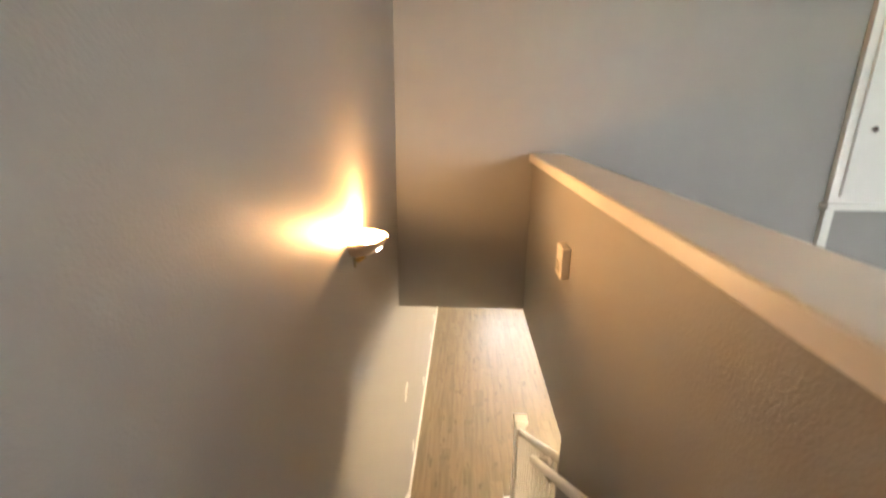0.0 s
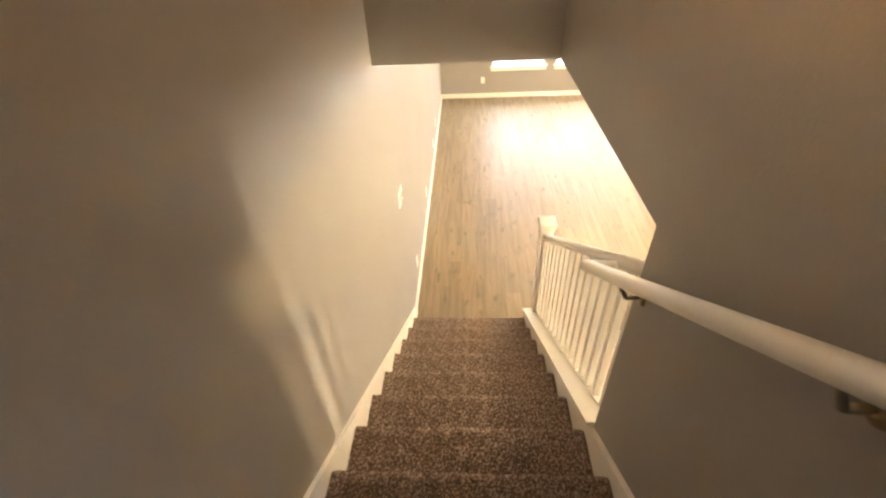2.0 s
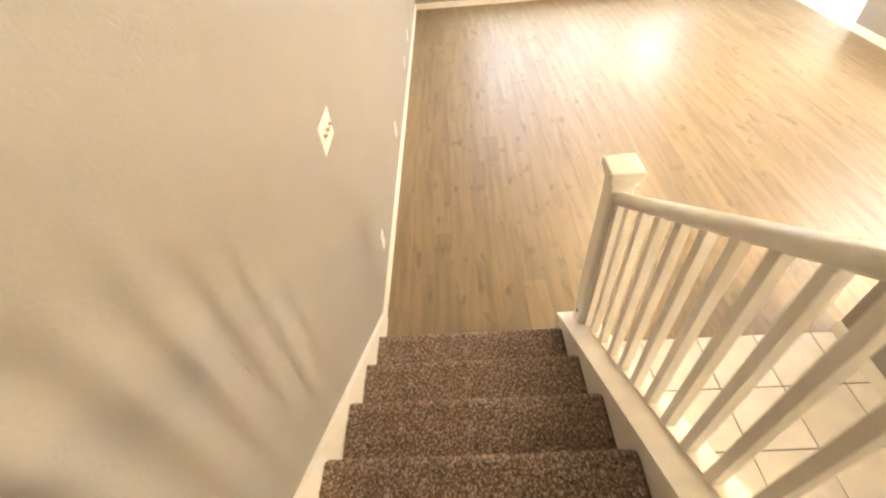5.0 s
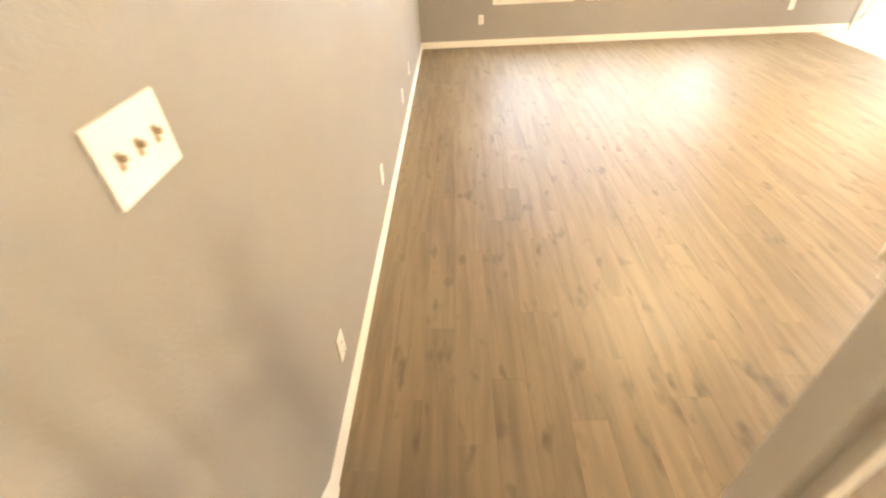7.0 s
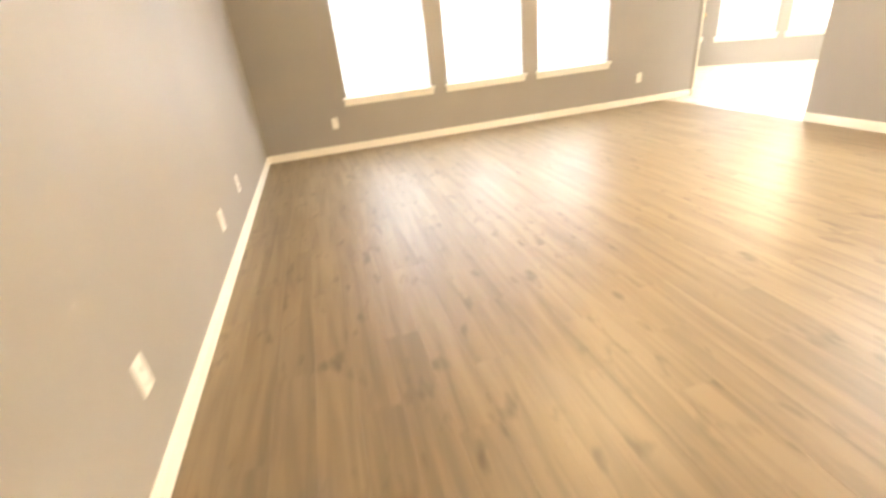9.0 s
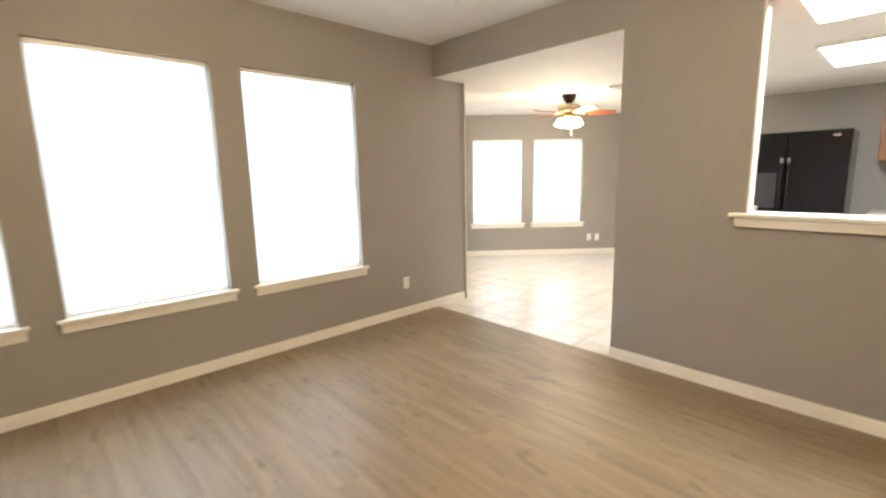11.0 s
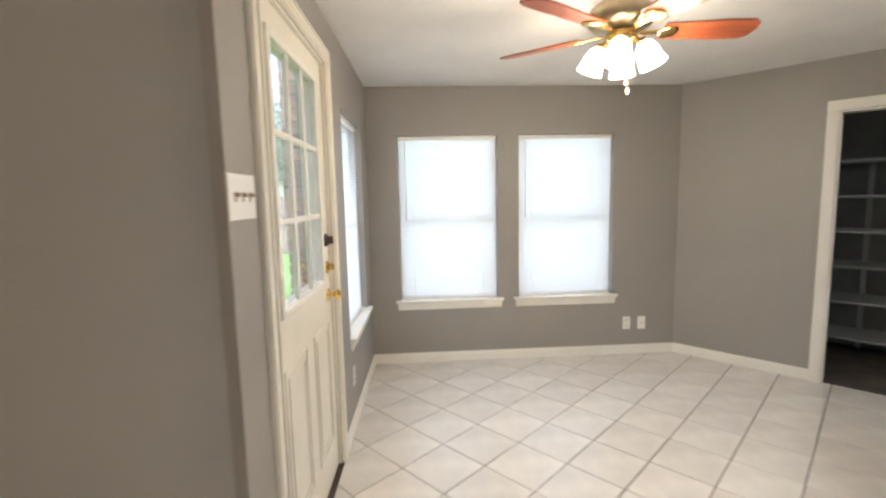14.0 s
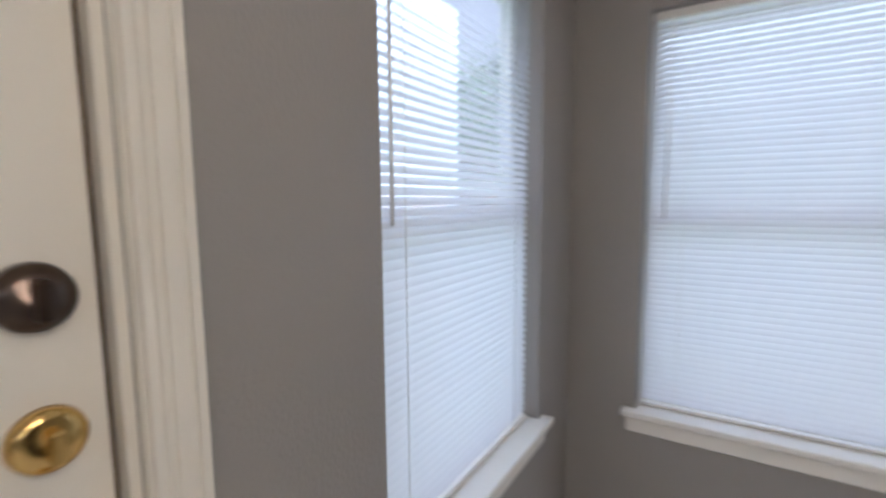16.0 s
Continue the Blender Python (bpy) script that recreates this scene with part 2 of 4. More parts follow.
def wall(name, m, length, z0, z1, thick, holes, label, mat=None):
    """A wall with openings: holes are (s0, s1, z0, z1) along it."""
    bm = bmesh.new()
    s = 0.0
    for h0, h1, a, b in sorted(holes):
        if h0 > s:
            box(bm, s, 0, z0, h0, thick, z1)
        if a > z0:
            box(bm, h0, 0, z0, h1, thick, a)
        if b < z1:
            box(bm, h0, 0, b, h1, thick, z1)
        s = h1
    if s < length:
        box(bm, s, 0, z0, length, thick, z1)
    ob = part(name, bm, mat or PAINT, None, "", m)
    return tagged(ob, label, "wall", kind="structure")


def baseboard(m, s0, s1, h=0.085, label="white painted baseboard with a moulded top along the wall"):
    bm = bmesh.new()
    box(bm, s0, -0.014, 0.001, s1, 0.0, h * 0.72)
    box(bm, s0, -0.010, h * 0.72, s1, 0.0, h * 0.88)
    box(bm, s0, -0.006, h * 0.88, s1, 0.0, h)
    return tagged(part("baseboard", bm, TRIM, None, "", m), label, "baseboard", kind="structure")


# ---- floors and ceilings
one("ceiling_living", [(0, -0.0, ZL, RX, WY, ZL + 0.04)], CEIL, "white textured living room ceiling", "ceiling", "structure")
one("ceiling_hall", [(SX + 0.14, -4.2, ZH, RX, 0, ZH + 0.04), ], CEIL, "white textured hall ceiling", "ceiling", "structure")
def prism(ring, z0, z1):
    """A flat slab with the outline of ring."""
    b2 = bmesh.new()
    lo, hi = [[b2.verts.new((x, y, z)) for x, y in ring] for z in (z0, z1)]
    b2.faces.new(lo[::-1])
    b2.faces.new(hi)
    for i in range(len(ring)):
        q = (i + 1) % len(ring)
        b2.faces.new((lo[i], lo[q], hi[q], hi[i]))
    return b2


NOOK = [(RX + 0.003, 0.5), (11.2, 0.5), (11.2, 6.3), (9.87, 6.35), (7.69, 8.32), (5.75, 6.32), (RX + 0.003, 6.32)]
tagged(part("ceiling_nook", prism(NOOK, ZN, ZN + 0.04), CEIL), "white textured ceiling over nook and kitchen", "ceiling", kind="structure")
one("ceiling_upper", [(0, -7.0, 5.25, 6, HY, 5.3)], CEIL, "white upper ceiling", "ceiling", "structure")
one("floor_upper", [(SX + 0.14, -7.0, ZH + 0.045, 6, HY, Z2), (0, -7.0, ZH + 0.045, SX + 0.14, -(NST - 1) * TR - 0.02, Z2)], CARPET, "brown carpeted upper floor", "floor", "structure")

# ---- walls
M_LEFT = frame_at((0, -7.0), deg=90)
wall("wall_left", M_LEFT, 13.4, 0, 5.25, 0.15, [], "grey painted wall beside the stairs and living room")
M_WIN = frame_at((0, WY), deg=0)
LIV = [(1.02, 2.03), (2.245, 3.225), (3.44, 4.42)]
LZ0, LZ1 = 0.60, 2.265
wall("wall_windows", M_WIN, 5.80, 0, ZL, 0.15, [(a, b, LZ0, LZ1) for a, b in LIV], "grey painted wall with three windows")
M_DOOR = frame_at(C1, C2)
LD = (C2 - C1).length
wall("wall_door", M_DOOR, LD + 0.15, 0, ZN, 0.15, [(0.275, 1.213, 0, 2.17), (1.62, 2.42, 0.60, 2.03)], "grey painted wall with the garden door")
M_BACK = frame_at(C2, C3)
LB = (C3 - C2).length
BW = [(0.26, 1.135), (1.32, 2.18)]
wall("wall_back", M_BACK, LB + 0.1, 0, ZN, 0.15, [(a, b, 0.57, 2.01) for a, b in BW], "grey painted wall with two windows")
M_PAN = frame_at(C3, deg=-90)
wall("wall_pantry", M_PAN, 5.9, 0, ZN, 0.12, [(1.065, 1.80, 0, 2.04)], "grey painted wall with the pantry doorway")
M_RIGHT = frame_at((RX, 4.185), deg=-90)
wall("wall_kitchen", M_RIGHT, 8.4, 0, ZL + 0.04, 0.12, [(0.82, 3.0, 1.15, 2.41), (5.26, 5.52, 0.55, 2.1)], "grey painted wall with the kitchen pass-through")
one("beam", [(RX, 4.185, ZN + 0.004, RX + 0.12, WY, ZL + 0.04)], PAINT, "grey painted header over the nook opening", "beam", "structure")
one("wall_kitchen_end", [(RX, 0.38, 0, PX + 0.12, 0.5, ZN)], PAINT, "grey kitchen end wall", "wall", "structure")
one("wall_hall_end", [(SX, -4.35, 0, RX + 0.12, -4.2, ZH + 0.04)], PAINT, "grey hall end wall", "wall", "structure")
one("wall_drop", [(SX + 0.14, -0.04, ZH, RX, 0.0, ZL + 0.04)], PAINT, "grey step between hall and living room ceilings", "wall", "structure")
# stairs: header, right wall with its open side, half wall above
one("wall_header", [(0, HY, ZH, 6, 0.0 - 0.04, 5.25)], PAINT, "grey wall above the foot of the stairs", "wall", "structure")
one("wall_stairs", [(SX, -4.2, 0, SX + 0.14, OY, 3.75), (SX, OY, ZH, SX + 0.14, HY, 3.75)], PAINT,
    "grey half wall beside the stairs", "wall", "structure")
one("wall_upper_right", [(5.85, -7.0, Z2, 6, HY, 5.25)], PAINT, "grey upper side wall", "wall", "structure")
wall("wall_upper_back", frame_at((6, -7.0), deg=180), 6, Z2, 5.25, 0.15, [(1.2, 3.4, 3.5, 4.9)], "unseen grey upper wall with the added window opening")

# pony wall in the hall
one("pony_wall", [(2.62, -1.9, 0, 2.74, 0.02, 0.98)], PAINT, "grey half-height wall beside the tiled hall", "half wall", "structure")
one("pony_cap", [(2.58, -1.94, 0.98, 2.78, 0.06, 1.015)], TRIM, "white cap on the half-height wall", "trim", "structure", r=0.006)

# pantry closet
one("pantry_shell", [(11.0, 4.1, 0, 11.1, 5.9, ZN), (PX + 0.12, 4.0, 0, 11.1, 4.1, ZN), (PX + 0.12, 5.8, 0, 11.1, 5.9, ZN)], PANTRY, "dark grey pantry walls", "wall", "structure")
one("floor_pantry", [(PX, 4.1, -0.05, 11.0, 5.8, 0.0)], material("pantry_floor", (0.10, 0.085, 0.07), 0.7, vary=0.2), "dark pantry floor", "floor", "structure")
for z in (1.73, 1.42, 1.12, 0.815, 0.505, 0.178):
    sh = thing("pantry_shelf", pose(10.72, 4.95, z), "grey-white painted pantry shelf on a cleat", "shelf", "pantry shelves")
    bm = bmesh.new()
    rbox(bm, -0.18, -0.85, -0.02, 0.28, 0.85, 0.0, 0.003)
    part("board", bm, SHELF, sh)
    bm = bmesh.new()
    box(bm, 0.255, -0.85, -0.06, 0.279, 0.85, -0.021)
    part("cleat", bm, PANTRY, sh)
one("pantry_divider", [(10.95, 5.04, 0.0, 10.98, 5.08, 1.70)], SHELF, "grey upright behind the pantry shelves", "upright")


def casing(name, m, s0, s1, z1, w=0.075, label="white painted door casing", mat=None):
    """A moulded frame round an opening, on the room side."""
    t = thing(name, m, label, "door frame", kind="structure")
    for n, (a, za, b, zb) in (("jamb", (s0 - w, 0.0, s0, z1)), ("jamb", (s1, 0.0, s1 + w, z1)), ("head", (s0 - w, z1, s1 + w, z1 + w))):
        bm = bmesh.new()
        rbox(bm, a, -0.016, za + 0.001, b, 0.002, zb, 0.003)
        for u, v, pr in ((0.05, 0.22, 0.021), (0.30, 0.58, 0.0195), (0.66, 0.74, 0.0185), (0.80, 0.95, 0.023)):
            if n == "jamb":
                u, v = (u, v) if b <= s0 else (1 - v, 1 - u)
                rbox(bm, a + w * u, -pr, za + 0.001, a + w * v, -0.0155, zb, 0.0015)
            else:
                rbox(bm, a, -pr, za + w * (1 - v), b, -0.0155, za + w * (1 - u), 0.0015)
        part(n, bm, mat or TRIM, t)
    for a, za, b, zb in ((s0, 0.001, s0 + 0.012, z1 - 0.012), (s1 - 0.012, 0.001, s1, z1 - 0.012), (s0, z1 - 0.012, s1, z1)):
        bm = bmesh.new()
        box(bm, a, 0.003, za, b, 0.118, zb)
        part("lining", bm, mat or TRIM, t)
    return t


casing("doorway_pantry", M_PAN, 1.065, 1.80, 2.04)
casing("doorway_garden", M_DOOR, 0.275, 1.213, 2.17, 0.07, "cream painted frame round the garden door", CREAM)

# ---- skirting
baseboard(M_LEFT, 7.255, 7.0 + WY)
baseboard(M_WIN, 0.0, 5.80)
baseboard(M_DOOR, 0.0, 0.19)
baseboard(M_DOOR, 1.283, LD)
baseboard(M_BACK, 0.0, LB)
baseboard(M_PAN, 0.0, 0.99)
baseboard(M_PAN, 1.88, 2.1)
baseboard(M_RIGHT, 0.0, 8.3)
baseboard(frame_at((RX, 4.185), deg=0), 0.0, 0.12)
baseboard(frame_at((2.74, 0.02), deg=180), 0.0, 0.12)
baseboard(frame_at((2.62, 0.02), deg=-90), 0.0, 1.9)

# ---- stairs
stairs = thing("stairs", pose(0, 0, 0), "brown carpeted staircase with white skirts", "stairs", kind="structure")


def pile_mesh():
    """The tufts of one step: up the riser, round the nosing and over the tread."""
    r = random.Random(11)
    up, arc, back = RI - 0.042, 0.042 * math.pi / 2, TR - 0.042
    pitch = 0.0078
    verts, faces = [], []
    for i in range(int((up + arc + back) / pitch)):
        for j in range(int((SX - 0.05) / pitch)):
            d = (i + r.uniform(-0.4, 0.4)) * pitch
            x = 0.025 + (j + r.uniform(-0.4, 0.4)) * pitch
            if d < up:
                c, nrm = Vector((x, -0.022 * (1 - d / up), d)), Vector((0, 1, 0))
            elif d < up + arc:
                a = (d - up) / 0.042
                nrm = Vector((0, math.cos(a), math.sin(a)))
                c = Vector((x, -0.042, up)) + nrm * 0.042
            else:
                c, nrm = Vector((x, -0.042 - (d - up - arc), RI)), Vector((0, 0, 1))
            u = Vector((1, 0, 0))
            v = nrm.cross(u)
            tip = c + nrm * r.uniform(0.002, 0.0055) + u * r.uniform(-0.002, 0.002) + v * r.uniform(-0.002, 0.002)
            a0, w = r.uniform(0, 6.3), r.uniform(0.0042, 0.0058)
            b = len(verts)
            for q in range(3):
                a = a0 + q * 2.094
                o = u * (w * math.cos(a)) + v * (w * math.sin(a))
                verts += [c - nrm * 0.001 + o, tip + o * 0.85]
            for q in range(3):
                q2 = (q + 1) % 3
                faces.append((b + 2 * q, b + 2 * q2, b + 2 * q2 + 1, b + 2 * q + 1))
            faces.append((b + 1, b + 3, b + 5))
    me = bpy.data.meshes.new("carpet_pile")
    me.from_pydata(verts, [], faces)
    me.materials.append(YARN)
    return me


pile_me = pile_mesh()
for k in range(1, NST):
    y0 = -(k - 1) * TR
    bm = bmesh.new()
    b2 = bmesh.new()
    box(b2, 0.022, -TR - 0.03, 0.0, SX - 0.022, 0.0, RI)
    top = [e for e in b2.edges if all(v.co.z > RI - 1e-4 and v.co.y > -1e-4 for v in e.verts)]
    bmesh.ops.bevel(b2, geom=top, offset=0.042, segments=5, affect="EDGES", profile=0.5)
    for v in b2.verts:
        if v.co.z < 1e-4 and v.co.y > -1e-4:
            v.co.y -= 0.022
    join(bm, b2)
    st = part("step", bm, CARPET, stairs, m=pose(0, y0, (k - 1) * RI))
    tufts = new("carpet_pile", pile_me)
    tufts.parent = st
    tagged(tufts, kind="stuff")
bm = bmesh.new()
box(bm, 0.0, -(NST - 1) * TR - 0.3, Z2 - RI, SX, -(NST - 1) * TR, Z2)
part("landing", bm, CARPET, stairs)


def sloped(bm, x0, x1, y0, y1, top0, top1, depth):
    """A board along the stairs between y0 and y1 with a sloping top."""
    vs = []
    for x in (x0, x1):
        for y, z in ((y0, top0 - depth), (y1, top1 - depth), (y1, top1), (y0, top0)):
            vs.append(bm.verts.new((x, y, z)))
    for f in ((0, 1, 2, 3), (7, 6, 5, 4), (0, 4, 5, 1), (1, 5, 6, 2), (2, 6, 7, 3), (3, 7, 4, 0)):
        bm.faces.new([vs[i] for i in f])


def slope(y, at0):
    return at0 - RI / TR * y


bm = bmesh.new()
sloped(bm, 0.0, 0.02, 0.25, -3.85, slope(0.25, 0.25), slope(-3.85, 0.25), 0.36)
part("skirt", bm, TRIM, stairs)
bm = bmesh.new()
sloped(bm, SX - 0.02, SX, OY, -3.85, slope(OY, 0.25), slope(-3.85, 0.25), 0.36)
part("skirt", bm, TRIM, stairs)
# closed string with its cap, under the balusters
bm = bmesh.new()
vs = []
for x in (SX - 0.02, SX + 0.13):
    for y, z in ((0.04, 0.0), (OY, 0.0), (OY, slope(OY, 0.26)), (0.04, slope(0.04, 0.26))):
        vs.append(bm.verts.new((x, y, z)))
for f in ((0, 1, 2, 3), (7, 6, 5, 4), (0, 4, 5, 1), (1, 5, 6, 2), (2, 6, 7, 3), (3, 7, 4, 0)):
    bm.faces.new([vs[i] for i in f])
part("string", bm, TRIM, stairs)
bm = bmesh.new()
sloped(bm, SX - 0.035, SX + 0.145, 0.06, OY - 0.0, slope(0.06, 0.285), slope(OY, 0.285), 0.024)
part("string_cap", bm, TRIM, stairs)

# balustrade
bal = thing("balustrade", pose(SX + 0.075, 0, 0), "white painted balustrade with newel post and square balusters", "railing")
bm = bmesh.new()
rbox(bm, -0.045, -0.09, 0.26, 0.045, 0.0, 1.24, 0.004)
newel = part("newel_post", bm, TRIM, bal)
bm = bmesh.new()
rbox(bm, -0.064, -0.109, 1.262, 0.064, 0.019, 1.30, 0.006, seg=2)
b2 = bmesh.new()
box(b2, -0.053, -0.098, 1.236, 0.053, 0.008, 1.2625)
join(bm, b2)
part("cap", bm, TRIM, newel)
bm = bmesh.new()
lathe(bm, [(0.012, 0), (0.012, 0.004), (0.006, 0.006)], pose(-0.044, -0.045, 0.40, 0, -90, 0), 10)
part("screw", bm, BRONZE, newel, "dark screw head")
bm = bmesh.new()
n_b = 15
tube(bm, (0, -0.08, slope(-0.08, 1.107)), (0, OY, slope(OY, 1.107)), 0.027, 14)
part("handrail", bm, TRIM, bal)
for i in range(n_b):
    y = -0.195 - i * 0.1065
    bm = bmesh.new()
    box(bm, -0.016, y - 0.016, slope(y, 0.275), 0.016, y + 0.016, slope(y, 1.095))
    part("baluster", bm, TRIM, bal)
bm = bmesh.new()
box(bm, -0.016, -0.122, slope(-0.122, 0.275), 0.016, -0.0905, slope(-0.0905, 1.095))
part("baluster", bm, TRIM, bal)
for i in range(n_b - 1):
    y = -0.195 - (i + 0.5) * 0.1065
    bm = bmesh.new()
    sloped(bm, -0.016, 0.016, y + 0.036, y - 0.036, slope(y + 0.036, 0.297), slope(y - 0.036, 0.297), 0.012)
    part("fillet", bm, TRIM, bal)
bm = bmesh.new()
rbox(bm, -0.03, OY, 1.46, 0.03, OY + 0.03, 2.28, 0.004)
part("end_board", bm, TRIM, bal)

# wall handrail
rail = thing("wall_handrail", pose(0.98, 0, 0), "round white painted handrail on metal wall brackets", "handrail")
bm = bmesh.new()
RL = 2.147 - 0.69 * 1.55
tube(bm, (0, -1.55, RL + 0.69 * 1.55), (0, -4.1, RL + 0.69 * 4.1), 0.023, 16)
part("rod", bm, TRIM, rail)
bm = bmesh.new()
tube(bm, (0, -1.57, 2.165), (0.08, -1.62, 2.20), 0.021, 12)
part("return", bm, TRIM, rail)
for y in (-1.86, -2.5, -3.3):
    z = RL - 0.69 * y
    bm = bmesh.new()
    tube(bm, (0, y, z - 0.02), (0.03, y, z - 0.075), 0.007, 8)
    tube(bm, (0.03, y, z - 0.075), (0.08, y, z - 0.075), 0.007, 8)
    lathe(bm, [(0.028, 0), (0.028, 0.006), (0.01, 0.012)], pose(0.08, y, z - 0.075, 0, -90, 0), 14)
    part("bracket", bm, PEWTER, rail, "metal bracket with round rosette")

# cap of the half wall
cap = thing("half_wall_cap", pose(SX, 0, 0), "cream painted cap and trim on the half wall", "trim", kind="structure")
bm = bmesh.new()
rbox(bm, -0.03, -4.6, 3.752, 0.235, HY, 3.815, 0.010, seg=2)
part("cap_board", bm, CAPWOOD, cap)

# wall sconce
sc = thing("wall_sconce", pose(0, -1.62, 3.40), "lit half-bowl uplight sconce on the stair wall", "wall lamp")
bm = bmesh.new()
lathe(bm, [(0.165, 0.10), (0.160, 0.09), (0.135, 0.05), (0.09, 0.02), (0.05, 0.005), (0.045, 0.012), (0.085, 0.03), (0.128, 0.06), (0.150, 0.095)], None, 18, -90, 90)
part("bowl", bm, material("sconce_bowl", (0.62, 0.50, 0.36), 0.4), sc)
bm = bmesh.new()
lathe(bm, [(0.03, -0.03), (0.05, -0.015), (0.045, 0.005)], None, 12, -90, 90)
part("finial", bm, BRASS, sc, "brass finial under the bowl")
bm = bmesh.new()
rbox(bm, 0.0, -0.05, -0.05, 0.012, 0.05, 0.06, 0.004)
part("backplate", bm, PEWTER, sc)
bm = bmesh.new()
lathe(bm, [(0.0, 0.05), (0.02, 0.06), (0.025, 0.085), (0.015, 0.105), (0.0, 0.11)], pose(0.07, 0, 0), 12)
part("bulb", bm, BULB, sc)
lamp("sconce_light", "POINT", pose(0.085, -1.62, 3.517), SCONCE_W, WARM, 0.03)

bm = bmesh.new()
lathe(bm, [(0.127, 0.036), (0.129, 0.039), (0.136, 0.049), (0.134, 0.052)], None, 10, -24, 24)
part("slot", bm, FROST, sc, "lit slot in the front of the bowl")

# chime box on the stair wall
ch = thing("door_chime", pose(SX, -1.60, 3.31), "beige plastic door chime box on the half wall", "door chime")
bm = bmesh.new()
rbox(bm, -0.045, -0.06, 0, 0, 0.06, 0.16, 0.006)
part("cover", bm, CAPWOOD, ch)
bm = bmesh.new()
for k in range(5):
    box(bm, -0.047, -0.04, 0.03 + k * 0.012, -0.044, 0.04, 0.034 + k * 0.012)
part("grille", bm, PEWTER, ch)

# white built-in on the upper floor
ub = thing("built_in_cabinet", pose(3.28, HY, Z2), "white painted built-in cabinet with a ledge and dark knob", "cabinet")
bm = bmesh.new()
rbox(bm, 0.0, -0.05, 0.71, 1.5, 0.0, 2.3, 0.004)
part("body", bm, TRIM, ub)
bm = bmesh.new()
rbox(bm, 0.06, -0.075, 0.76, 0.74, -0.051, 2.2, 0.004)
d = part("door", bm, TRIM, ub)
bm = bmesh.new()
lathe(bm, [(0.008, 0), (0.008, 0.015), (0.018, 0.022), (0.018, 0.03), (0.008, 0.036)], pose(0.16, -0.075, 1.25, 90, 0, 0), 12)
part("knob", bm, BRONZE, d, "dark bronze knob")
bm = bmesh.new()
rbox(bm, -0.03, -0.10, 0.66, 1.53, 0.0, 0.71, 0.008)
part("ledge", bm, TRIM, ub)
for a, b, c, e in ((0.0, 0.0, 0.07, 0.66), (1.43, 0.0, 1.5, 0.66), (0.0, 0.0, 1.5, 0.10)):
    bm = bmesh.new()
    rbox(bm, a, -0.045, b, c, 0.0, e, 0.003)
    part("frame_board", bm, TRIM, ub)


# ---- windows with blinds
def window(name, m, s0, s1, z0, z1, label):
    """A two-sash window set back in the wall, with stool and apron."""
    w = thing(name, m, label, "window", kind="structure")
    rail_z = z0 + (z1 - z0) * 0.49
    for a, b, c, e in ((s0, z0, s0 + 0.035, z1), (s1 - 0.035, z0, s1, z1), (s0 + 0.035, z0, s1 - 0.035, z0 + 0.04), (s0 + 0.035, z1 - 0.04, s1 - 0.035, z1), (s0 + 0.035, rail_z - 0.02, s1 - 0.035, rail_z + 0.02)):
        bm = bmesh.new()
        rbox(bm, a, 0.095, b, c, 0.14, e, 0.003)
        part("frame_bar", bm, TRIM, w)
    for a, b in ((z0 + 0.04, rail_z - 0.02), (rail_z + 0.02, z1 - 0.04)):
        bm = bmesh.new()
        box(bm, s0 + 0.035, 0.115, a, s1 - 0.035, 0.119, b)
        p = part("pane", bm, GLASS, w)
        p.visible_shadow = False
    bm = bmesh.new()
    rbox(bm, s0 - 0.045, -0.045, z0 - 0.020, s1 + 0.045, -0.0005, z0 + 0.004, 0.005, seg=2)
    box(bm, s0 + 0.001, -0.006, z0 + 0.0005, s1 - 0.001, 0.0945, z0 + 0.004)
    part("sill", bm, TRIM, w)
    bm = bmesh.new()
    rbox(bm, s0 - 0.03, -0.018, z0 - 0.085, s1 + 0.03, -0.001, z0 - 0.023, 0.004)
    box(bm, s0 - 0.03, -0.024, z0 - 0.045, s1 + 0.03, -0.018, z0 - 0.023)
    part("apron", bm, TRIM, w)
    return w


slat_meshes = {}


